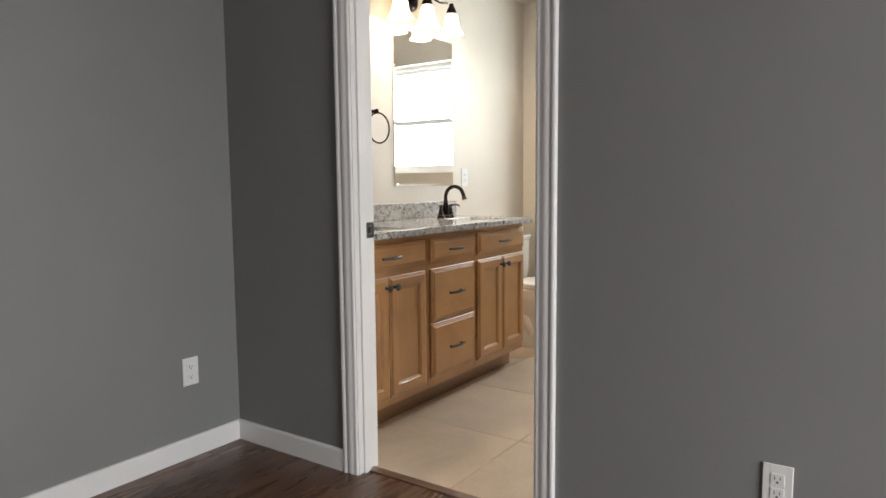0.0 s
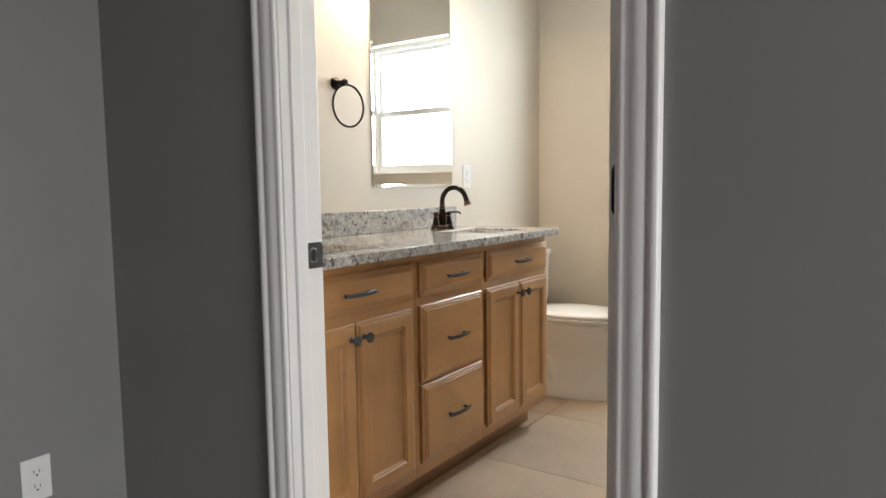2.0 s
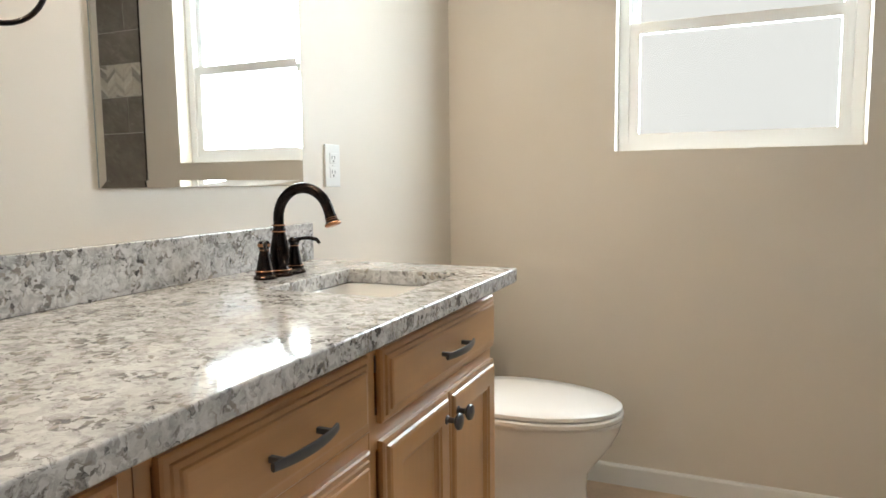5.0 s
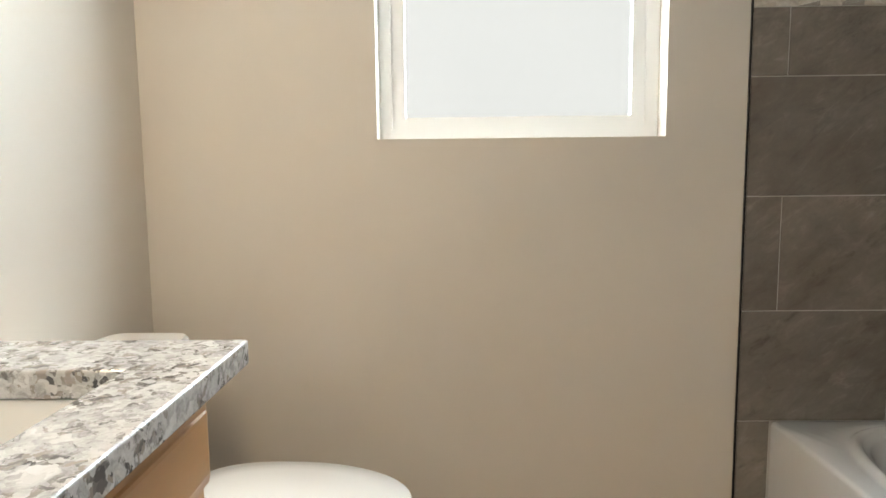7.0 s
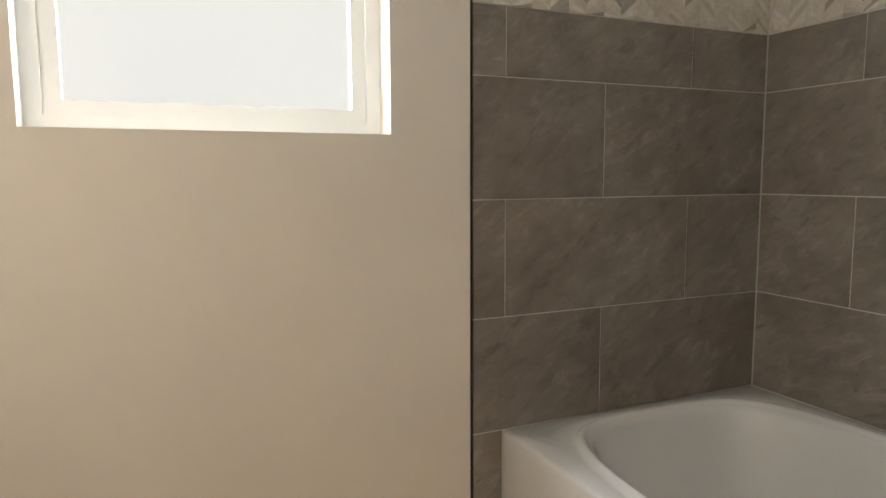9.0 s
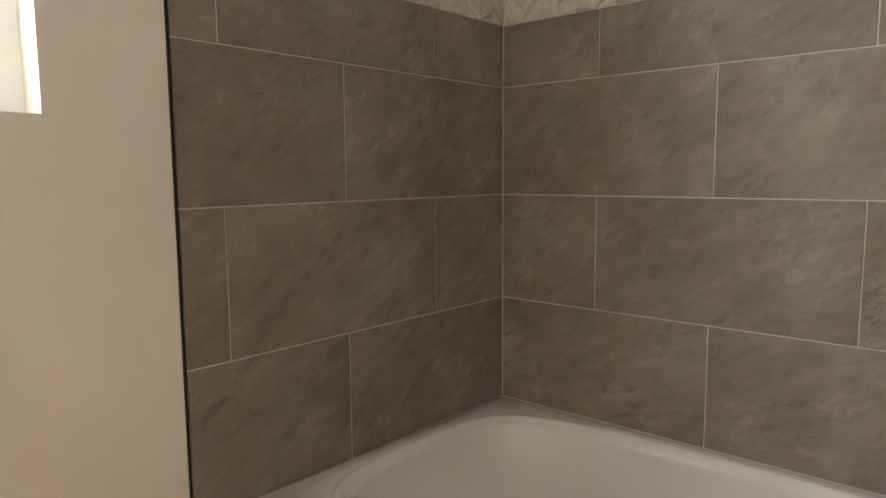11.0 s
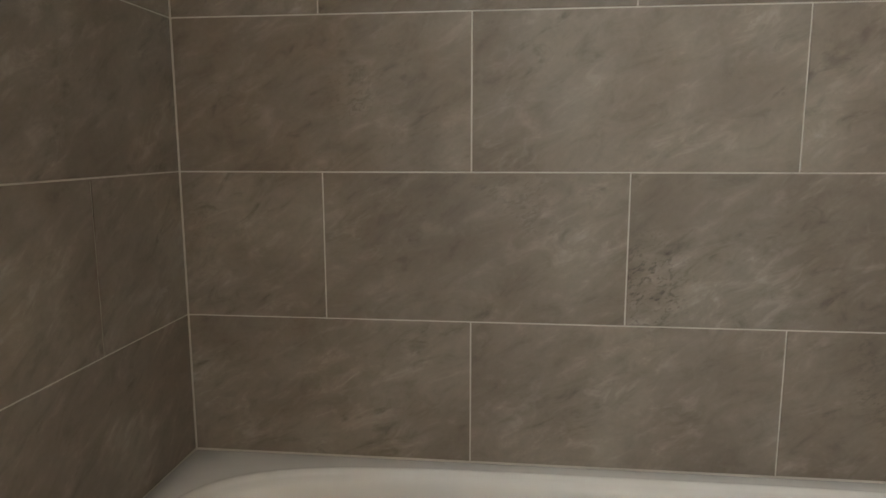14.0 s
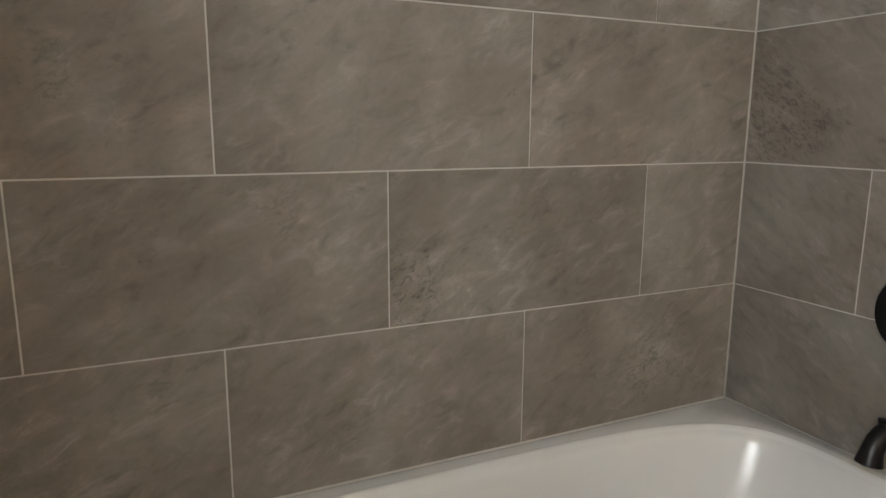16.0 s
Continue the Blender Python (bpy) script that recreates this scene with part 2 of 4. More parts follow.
def part(name, bm, material, parent=None, label="", smooth=False, crease=38):
    """Links a bmesh, in the world's metres, as one mesh object under a thing or a part."""
    me = bpy.data.meshes.new(name)
    bmesh.ops.recalc_face_normals(bm, faces=bm.faces)
    for f in bm.faces:
        f.smooth = smooth
    bm.to_mesh(me)
    bm.free()
    if smooth:
        me.set_sharp_from_angle(angle=radians(crease))
    ob = new(name, me)
    me.materials.append(material)
    if parent:
        me.transform(Matrix.Translation(-ORIGIN[parent]))
        ob.parent = parent
        ORIGIN[ob] = ORIGIN[parent]
    else:
        ORIGIN[ob] = Vector((0, 0, 0))
    return tagged(ob, label)


def box(bm, x0, x1, y0, y1, z0, z1, bevel=0.0):
    m = Matrix.LocRotScale(((x0 + x1) / 2, (y0 + y1) / 2, (z0 + z1) / 2), None, (abs(x1 - x0), abs(y1 - y0), abs(z1 - z0)))
    made = bmesh.ops.create_cube(bm, size=1, matrix=m)["verts"]
    if bevel:
        edges = list({e for v in made for e in v.link_edges})
        bmesh.ops.bevel(bm, geom=edges, offset=bevel, segments=2, profile=0.5, affect="EDGES")
    return bm


def boxes(*rows, bevel=0.0):
    bm = bmesh.new()
    for r in rows:
        box(bm, *r, bevel=bevel)
    return bm


def skin(bm, rings, closed=True, cap0=True, cap1=True):
    """Faces between rings of points that have the same count."""
    rows = [[bm.verts.new(p) for p in r] for r in rings]
    n = len(rows[0])
    for a, b in zip(rows, rows[1:]):
        for i in range(n if closed else n - 1):
            j = (i + 1) % n
            bm.faces.new((a[i], a[j], b[j], b[i]))
    if cap0:
        bm.faces.new(rows[0][::-1])
    if cap1:
        bm.faces.new(rows[-1])
    return bm


def lathe(bm, profile, at, axis=(0, 0, 1), n=24):
    """Turns (radius, height) pairs about an axis through at."""
    q = Vector((0, 0, 1)).rotation_difference(Vector(axis))
    ring = lambda r, h: [Vector(at) + q @ Vector((r * math.cos(2 * math.pi * i / n), r * math.sin(2 * math.pi * i / n), h)) for i in range(n)]
    return skin(bm, [ring(max(r, 0.0002), h) for r, h in profile])


def tube(bm, points, radii, n=14, closed=False):
    """A round bar along points."""
    pts = [Vector(p) for p in points]
    rings, side = [], None
    for i, p in enumerate(pts):
        a = pts[i - 1] if (i or closed) else p
        b = pts[(i + 1) % len(pts)] if (closed or i + 1 < len(pts)) else p
        d = (b - a).normalized()
        if side is None:
            side = d.orthogonal().normalized()
        side = (side - d * side.dot(d)).normalized()
        up = d.cross(side)
        r = radii[i] if isinstance(radii, (list, tuple)) else radii
        rings.append([p + r * (side * math.cos(2 * math.pi * k / n) + up * math.sin(2 * math.pi * k / n)) for k in range(n)])
    if closed:
        rings.append(rings[0])
        skin(bm, rings, cap0=False, cap1=False)
        bmesh.ops.remove_doubles(bm, verts=bm.verts, dist=1e-5)
        return bm
    return skin(bm, rings)


def oval(cx, cy, rx, ry, power, z, n=96):
    """A ring between ellipse (power 2) and rectangle (high power)."""
    out = []
    for i in range(n):
        a = 2 * math.pi * i / n
        c, s = math.cos(a), math.sin(a)
        a = math.atan2(ry * s, rx * c)
        c, s = math.cos(a), math.sin(a)
        r = (abs(c / rx) ** power + abs(s / ry) ** power) ** (-1 / power)
        out.append((cx + r * c, cy + r * s, z))
    return out


def front(bm, x, y0, y1, z0, z1, steps):
    """A moulded cabinet front facing +x: nested rectangles, each by its inset and its height over the plane x."""
    ring = lambda i, h: [(x + h, y0 + i, z0 + i), (x + h, y1 - i, z0 + i), (x + h, y1 - i, z1 - i), (x + h, y0 + i, z1 - i)]
    return skin(bm, [ring(i, h) for i, h in steps])


# ---- plan ----
WX = -2.753                      # vanity wall and bedroom side wall
BED_Y, BATH_Y = 2.386, 2.492     # the two faces of the door wall
WIN_Y, OUT_Y = 5.090, 5.240      # window wall
TUB_X, TUB_Y0, TUB_Y1 = -0.155, 3.226, 5.084   # tiled faces round the tub
EDGE = -1.158                    # where the tiling ends
RIM = 0.436
CH = 2.44
DOOR_L, DOOR_R, DOOR_H = -2.046, -1.300, 2.05
W_L, W_R, W_B, W_T = -2.128, -1.371, 1.208, 2.11

# ---- structure ----
def wall(name, material, label, *rows):
    return tagged(part(name, boxes(*rows), material), label, "wall", kind="structure")


wall("wall_vanity", BEIGE, "plain beige painted bathroom wall behind the vanity", (WX - 0.1, WX, BATH_Y - 0.05, OUT_Y, 0, CH))
wall("wall_bedroom_side", GREY, "plain grey painted bedroom wall", (WX - 0.1, WX, -2.7, BATH_Y - 0.05, 0, CH))
wall("wall_door_bedroom", GREY, "grey painted bedroom wall around the bathroom doorway",
     (WX, DOOR_L - 0.02, BED_Y, BATH_Y - 0.05, 0, CH), (DOOR_R + 0.02, 2.2, BED_Y, BATH_Y - 0.05, 0, CH), (DOOR_L - 0.02, DOOR_R + 0.02, BED_Y, BATH_Y - 0.05, DOOR_H + 0.02, CH))
wall("wall_door_bathroom", BEIGE, "beige painted bathroom side of the door wall",
     (WX, DOOR_L - 0.02, BATH_Y - 0.05, BATH_Y, 0, CH), (DOOR_R + 0.02, 0.0, BATH_Y - 0.05, BATH_Y, 0, CH), (DOOR_L - 0.02, DOOR_R + 0.02, BATH_Y - 0.05, BATH_Y, DOOR_H + 0.02, CH))
wall("wall_window", BEIGE, "beige painted bathroom wall with a recessed window",
     (WX, W_L, WIN_Y, OUT_Y, 0, CH), (W_R, 0.0, WIN_Y, OUT_Y, 0, CH), (W_L, W_R, WIN_Y, OUT_Y, 0, W_B), (W_L, W_R, WIN_Y, OUT_Y, W_T, CH))
NICHE = (3.66, 4.003, 1.418, 1.80)
wall("wall_tub", BEIGE, "wall behind the tub's long side, with a recessed niche",
     (-0.15, 0.0, NICHE[1], WIN_Y, 0, CH), (-0.15, 0.0, BATH_Y, NICHE[0], 0, CH), (-0.15, 0.0, NICHE[0], NICHE[1], 0, NICHE[2]), (-0.15, 0.0, NICHE[0], NICHE[1], NICHE[3], CH), (-0.06, 0.0, NICHE[0], NICHE[1], NICHE[2], NICHE[3]))
wall("wall_plumbing", BEIGE, "beige partition at the tap end of the tub", (-1.17, -0.15, 3.10, 3.221, 0, CH), (-1.17, -1.07, BATH_Y, 3.10, 0, CH))
wall("wall_bedroom_back", GREY, "plain grey painted bedroom wall", (WX, 2.2, -2.7, -2.6, 0, CH))
wall("wall_bedroom_window", GREY, "grey painted bedroom wall with a window opening",
     (2.2, 2.3, -2.7, 0.3, 0, CH), (2.2, 2.3, 1.9, BATH_Y, 0, CH), (2.2, 2.3, 0.3, 1.9, 0, 0.5), (2.2, 2.3, 0.3, 1.9, 1.8, CH))
tagged(part("ceiling", boxes((WX - 0.1, 0.0, BATH_Y - 0.05, OUT_Y, CH, CH + 0.1), (WX - 0.1, 2.3, -2.7, BATH_Y - 0.05, CH, CH + 0.1)), CEIL), "plain white ceiling", "ceiling", kind="structure")
tagged(part("ground", boxes((-60, 60, -60, 60, -0.25, -0.2)), OUTSIDE), "bare ground outside the house", "ground", kind="structure")
bath_floor = tagged(part("floor", boxes((WX, 0.0, 2.47, OUT_Y, -0.1, -0.0035)), FLOOR_GROUT), "beige tiled bathroom floor with narrow joints", "floor", kind="structure")
bed_floor = tagged(part("floor", boxes((WX, 2.3, -2.7, 2.47, -0.1, -0.003)), STRIP), "dark brown wood plank bedroom floor", "floor", kind="structure")


def skirting(name, run, axis, face, sign, height, label):
    """A baseboard with an eased top, standing off a wall's face."""
    prof = [(0, 0), (0.013, 0), (0.013, height - 0.008), (0.010, height - 0.002), (0.006, height), (0, height)]
    a, b = run
    rows = [[(s, face + sign * d, z) if axis == "x" else (face + sign * d, s, z) for d, z in prof] for s in (a, b)]
    return tagged(part(name, skin(bmesh.new(), rows), WHITE), label, "baseboard", kind="structure")


skirting("baseboard", (-2.6, BED_Y - 0.0135), "y", WX, 1, 0.086, "white painted baseboard along the grey wall")
skirting("baseboard", (WX, -2.119), "x", BED_Y, -1, 0.086, "short white painted baseboard beside the door casing")
skirting("baseboard", (-1.227, 2.2), "x", BED_Y, -1, 0.086, "white painted baseboard along the grey wall")
skirting("baseboard", (WX, EDGE - 0.004), "x", WIN_Y, -1, 0.077, "white painted baseboard under the window")

# door lining, stops and casings
lining = thing("trim", (DOOR_L, BED_Y, 0), "white painted door lining and moulded casing of the open doorway", "door frame", kind="structure")
part("jamb", boxes((DOOR_L - 0.018, DOOR_L, BED_Y - 0.002, BATH_Y + 0.002, 0, DOOR_H)), WHITE, lining)
part("jamb", boxes((DOOR_R, DOOR_R + 0.018, BED_Y - 0.002, BATH_Y + 0.002, 0, DOOR_H)), WHITE, lining)
part("head", boxes((DOOR_L - 0.018, DOOR_R + 0.018, BED_Y - 0.002, BATH_Y + 0.002, DOOR_H, DOOR_H + 0.018)), WHITE, lining)
part("stop", boxes((DOOR_L, DOOR_L + 0.010, BED_Y + 0.022, BED_Y + 0.056, 0, DOOR_H), bevel=0.002), WHITE, lining)
part("stop", boxes((DOOR_R - 0.010, DOOR_R, BED_Y + 0.022, BED_Y + 0.056, 0, DOOR_H), bevel=0.002), WHITE, lining)


def casing(inner, outward, face, sign):
    """One upright of the casing: thin at the opening, stepped up to a thick outer back-band."""
    prof = [(0, 0), (0, 0.008), (0.002, 0.010), (0.010, 0.0106), (0.012, 0.0098), (0.0145, 0.0106), (0.022, 0.0110), (0.0245, 0.0125), (0.044, 0.0130),
            (0.0465, 0.0112), (0.0495, 0.0112), (0.053, 0.0150), (0.058, 0.0168), (0.064, 0.0168), (0.067, 0.0150), (0.0685, 0.012), (0.0685, 0)]
    rows = [[(inner + outward * a, face + sign * d, z) for a, d in prof] for z in (0, DOOR_H + 0.07)]
    return skin(bmesh.new(), rows)


part("casing", casing(DOOR_L - 0.004, -1, BED_Y, -1), WHITE, lining, smooth=True, crease=50)
part("casing", casing(DOOR_R + 0.004, 1, BED_Y, -1), WHITE, lining, smooth=True, crease=50)
part("casing", casing(DOOR_L - 0.004, -1, BATH_Y, 1), WHITE, lining, smooth=True, crease=50)
part("casing", casing(DOOR_R + 0.004, 1, BATH_Y, 1), WHITE, lining, smooth=True, crease=50)
part("head_casing", boxes((DOOR_L - 0.004, DOOR_R + 0.004, BED_Y - 0.015, BED_Y, DOOR_H + 0.004, DOOR_H + 0.07), bevel=0.003), WHITE, lining)
part("head_casing", boxes((DOOR_L - 0.004, DOOR_R + 0.004, BATH_Y, BATH_Y + 0.015, DOOR_H + 0.004, DOOR_H + 0.07), bevel=0.003), WHITE, lining)

# strike plate on the latch-side jamb
PY0, PY1, PZ0, PZ1 = 2.448, BATH_Y + 0.003, 0.915, 0.975
corner = [(c, e, 0.006 * math.cos(radians(t)), 0.006 * math.sin(radians(t))) for c, e, t0 in ((1, 1, 0), (0, 1, 90), (0, 0, 180), (1, 0, 270)) for t in range(t0, t0 + 91, 30)]
ring = [((PY1 - 0.006 if c else PY0 + 0.006) + dy, (PZ1 - 0.006 if e else PZ0 + 0.006) + dz) for c, e, dy, dz in corner]
strike = tagged(part("strike_plate", skin(bmesh.new(), [[(DOOR_L + d, y, z) for y, z in ring] for d in (0.0002, 0.0022)]), IRON), "small dark metal strike plate on the door jamb", "strike plate")
part("hole", boxes((DOOR_L + 0.001, DOOR_L + 0.0027, 2.459, 2.471, 0.933, 0.957)), SLOT, strike)
for s in (-1, 1):
    bm = bmesh.new()
    tube(bm, [(DOOR_L + 0.003, 2.465 + 0.010 * math.cos(radians(t)), 0.945 + s * (0.007 + 0.010 * math.sin(radians(t)))) for t in range(10, 171, 16)], 0.0012, 8)
    part("lip", bm, CHROME, strike, "bright worn lip of the latch hole", True)
for z in (0.921, 0.969):
    part("screw", lathe(bmesh.new(), [(0.003, 0), (0.003, 0.0006)], (DOOR_L + 0.002, 2.466, z), (1, 0, 0), 10), IRON, strike)

# the door, swung open into the bathroom
DX0, DX1, DY0, DY1 = -1.356, -1.321, 2.508, 3.215
door = thing("door_1", (DX1, DY0, 0), "white painted door standing open into the bathroom", "door", kind="structure")
part("leaf", boxes((DX0, DX1, DY0, DY1, 0.012, DOOR_H - 0.004), bevel=0.002), WHITE, door)
for z in (0.27, 1.088, 1.83):
    h = 0.046
    prof = [(DX1 - 0.001, z - h), (DX0 + 0.018, z - h), (DX0 + 0.010, z - h + 0.003), (DX0 + 0.006, z - h + 0.012), (DX0 + 0.006, z + h - 0.012), (DX0 + 0.010, z + h - 0.003), (DX0 + 0.018, z + h), (DX1 - 0.001, z + h)]
    hinge = part("hinge", skin(bmesh.new(), [[(x, DY0 - d, zz) for x, zz in prof] for d in (0.0, 0.0025)]), BLACK, door, "matt black butt hinge leaf")
    for dx, dz in ((0.022, 0.033), (0.014, 0.0), (0.022, -0.033)):
        part("screw", lathe(bmesh.new(), [(0.0042, 0), (0.0042, 0.0012), (0.002, 0.0018)], (DX0 + dx, DY0 - 0.0022, z + dz), (0, -1, 0), 10), IRON, hinge)
for x, s in ((DX0, -1), (DX1, 1)):
    bm = lathe(bmesh.new(), [(0.030, 0), (0.030, 0.006), (0.012, 0.010), (0.010, 0.035), (0.024, 0.045), (0.027, 0.058), (0.018, 0.068), (0.001, 0.070)], (x, DY1 - 0.06, 0.945), (s, 0, 0))
    part("knob", bm, BRONZE, door, smooth=True)
tagged(part("trim", boxes((DOOR_L, DOOR_R, 2.432, 2.474, -0.003, 0.006), bevel=0.0025), STRIP), "dark brown wooden threshold strip in the doorway", "threshold", kind="structure")

# bathroom window
win = thing("window_1", (W_L, OUT_Y, W_B), "white vinyl single-hung window with obscured bright panes", "window", kind="structure")
FY0, FY1 = 5.165, 5.225
part("window_frame", boxes((W_L, W_L + 0.035, FY0, FY1, W_B, W_T), (W_R - 0.035, W_R, FY0, FY1, W_B, W_T), (W_L + 0.035, W_R - 0.035, FY0, FY1, W_B, W_B + 0.03), (W_L + 0.035, W_R - 0.035, FY0, FY1, W_T - 0.03, W_T)), VINYL, win)
MID = 1.655
a, b = W_L + 0.035, W_R - 0.035
part("lower_sash", boxes((a, a + 0.035, FY0 + 0.008, FY0 + 0.034, W_B + 0.03, MID), (b - 0.035, b, FY0 + 0.008, FY0 + 0.034, W_B + 0.03, MID), (a + 0.035, b - 0.035, FY0 + 0.008, FY0 + 0.034, W_B + 0.03, W_B + 0.062), (a + 0.035, b - 0.035, FY0 + 0.008, FY0 + 0.034, MID - 0.038, MID)), VINYL, win)
part("upper_sash", boxes((a, a + 0.028, FY0 + 0.035, FY0 + 0.056, MID - 0.03, W_T - 0.03), (b - 0.028, b, FY0 + 0.035, FY0 + 0.056, MID - 0.03, W_T - 0.03), (a + 0.028, b - 0.028, FY0 + 0.035, FY0 + 0.056, W_T - 0.058, W_T - 0.03), (a + 0.028, b - 0.028, FY0 + 0.035, FY0 + 0.056, MID - 0.03, MID)), VINYL, win)
pane = part("pane", boxes((a + 0.03, b - 0.03, FY0 + 0.018, FY0 + 0.021, W_B + 0.055, MID - 0.03)), PANE, win, "bright obscured glass")
pane.visible_shadow = False
pane = part("pane", boxes((a + 0.024, b - 0.024, FY0 + 0.044, FY0 + 0.047, MID - 0.005, W_T - 0.05)), PANE, win, "bright obscured glass")
pane.visible_shadow = False
bed_win = thing("window_2", (2.25, 0.3, 0.5), "white framed bedroom window", "window", kind="structure")
part("window_frame", boxes((2.22, 2.28, 0.3, 0.35, 0.5, 1.8), (2.22, 2.28, 1.85, 1.9, 0.5, 1.8), (2.22, 2.28, 0.35, 1.85, 0.5, 0.55), (2.22, 2.28, 0.35, 1.85, 1.75, 1.8), (2.22, 2.28, 0.35, 1.85, 1.12, 1.18)), VINYL, bed_win)

# bright overcast distance outside the bathroom window
GLOW = bpy.data.materials.new("overcast_glow")
GLOW.use_nodes = True
GLOW.node_tree.nodes.remove(GLOW.node_tree.nodes["Principled BSDF"])
em = node(GLOW, "ShaderNodeEmission", Color=(1.0, 0.99, 0.94, 1), Strength=0.92)
link(GLOW, em.outputs[0], GLOW.node_tree.nodes["Material Output"].inputs[0])
tagged(part("backdrop", boxes((-14, 12, 9.0, 9.02, -0.2, 5.2)), GLOW), "white overcast distance outside the window", "backdrop", kind="structure")

# ---- vanity ----
FACE = -2.250                      # cabinet face frames
CAB_TOP, CT_TOP = 0.882, 0.914
CAB_END = 4.120
SLAB = [(0, 0), (0, 0.008), (0.003, 0.0105), (0.010, 0.011), (0.0115, 0.0145), (0.018, 0.0152), (0.0195, 0.0185), (0.024, 0.0195)]
PANEL = [(0, 0), (0, 0.009), (0.004, 0.011), (0.009, 0.0115), (0.012, 0.016), (0.017, 0.018), (0.050, 0.018), (0.053, 0.015), (0.058, 0.014), (0.060, 0.010), (0.064, 0.007)]


def bar_pull(parent, y, z, x, length=0.135):
    bm = bmesh.new()
    n = 12
    rows = []
    for i in range(n + 1):
        u = i / n * 2 - 1
        out = 0.030 - 0.010 * u * u
        w, t = 0.0065 - 0.001 * u * u, 0.003
        c = Vector((x + out, y + u * length / 2, z))
        rows.append([c + Vector((dx * t, 0, dz * w)) for dx, dz in ((1, 0.5), (0.5, 1), (-0.5, 1), (-1, 0.5), (-1, -0.5), (-0.5, -1), (0.5, -1), (1, -0.5))])
    skin(bm, rows)
    handle = part("handle", bm, IRON, parent, "dark iron bow handle", True)
    for s in (-1, 1):
        bm = box(bmesh.new(), x - 0.001, x + 0.025, y + s * length * 0.36 - 0.004, y + s * length * 0.36 + 0.004, z - 0.004, z + 0.004, 0.001)
        part("post", bm, IRON, handle)


def round_knob(parent, y, z, x):
    bm = lathe(bmesh.new(), [(0.009, -0.001), (0.009, 0.002), (0.0055, 0.005), (0.0055, 0.016), (0.010, 0.019), (0.0155, 0.023), (0.0165, 0.026), (0.0145, 0.030), (0.008, 0.0325), (0.001, 0.033)], (x, y, z), (1, 0, 0), 20)
    part("knob", bm, IRON, parent, "dark iron round knob", True)


def carcass(y0, y1, label, end=False):
    cab = thing("vanity_cabinet", (FACE, (y0 + y1) / 2, 0), label, "cabinet", "vanity cabinets")
    ya, yb = y0 + 0.0006, y1 - 0.0006
    t, x0, x1, z1 = 0.016, WX + 0.004, FACE - 0.0195, CAB_TOP - 0.001
    part("body", boxes((x0, x1, ya, ya + t, 0.1125, z1), (x0, x1, yb - t, yb, 0.1125, z1), (x0, x1, ya + t, yb - t, 0.1125, 0.13), (x0, x0 + 0.006, ya + t, yb - t, 0.13, z1)), MAPLE, cab)
    part("toe_kick", boxes((WX + 0.004, -2.338, ya, yb - (0.002 if end else 0), 0.0, 0.112)), TOE_SHADED, cab)
    return cab, ya, yb


def frame_bars(cab, ya, yb, rails, edges=0.02):
    """The face frame: two stiles and the rails between them."""
    bm = boxes((FACE - 0.019, FACE, ya, ya + edges, 0.112, CAB_TOP - 0.001), (FACE - 0.019, FACE, yb - edges, yb, 0.112, CAB_TOP - 0.001))
    for z0, z1 in rails:
        box(bm, FACE - 0.019, FACE, ya + edges, yb - edges, z0, z1)
    part("face_frame", bm, MAPLE, cab)


def drawer_front(cab, y0, y1, z0, z1, pull=True):
    d = part("drawer_front", front(bmesh.new(), FACE + 0.0006, y0, y1, z0, z1, SLAB), MAPLE_H, cab)
    if pull:
        bar_pull(d, (y0 + y1) / 2, (z0 + z1) / 2, FACE + 0.018)


def cab_door(cab, y0, y1, z0, z1, knob_y):
    d = part("door", front(bmesh.new(), FACE + 0.0006, y0, y1, z0, z1, PANEL), MAPLE, cab)
    round_knob(d, knob_y, z1 - 0.045, FACE + 0.018)


RAILS = [(0.112, 0.165), (0.69, 0.745), (0.842, CAB_TOP - 0.001)]
for y0, y1, a, b, end, what in ((BATH_Y + 0.001, 3.122, 2.539, 3.099, False, "honey maple sink cabinet with one drawer front and two doors"),
                               (3.556, CAB_END, 3.582, 4.114, True, "honey maple sink cabinet with two doors at the vanity's free end")):
    cab, ya, yb = carcass(y0, y1, what, end)
    frame_bars(cab, ya, yb, RAILS)
    drawer_front(cab, a, b, 0.733, 0.852)
    m = (a + b) / 2
    cab_door(cab, a, m - 0.0015, 0.150, 0.704, m - 0.028)
    cab_door(cab, m + 0.0015, b, 0.150, 0.704, m + 0.028)
cab, ya, yb = carcass(3.122, 3.556, "honey maple cabinet with three drawers between the sink cabinets")
frame_bars(cab, ya, yb, [(0.112, 0.165), (0.425, 0.445), (0.69, 0.745), (0.842, CAB_TOP - 0.001)])
for z0, z1 in ((0.733, 0.852), (0.438, 0.704), (0.158, 0.430)):
    drawer_front(cab, 3.145, 3.543, z0, z1)

# granite worktop with two sink cut-outs
CX0, CX1, CY0, CY1 = WX + 0.0005, -2.187, BATH_Y + 0.0005, 4.128
SX0, SX1 = -2.547, -2.280
SINKS = ((2.690, 2.996), (3.691, 3.997))


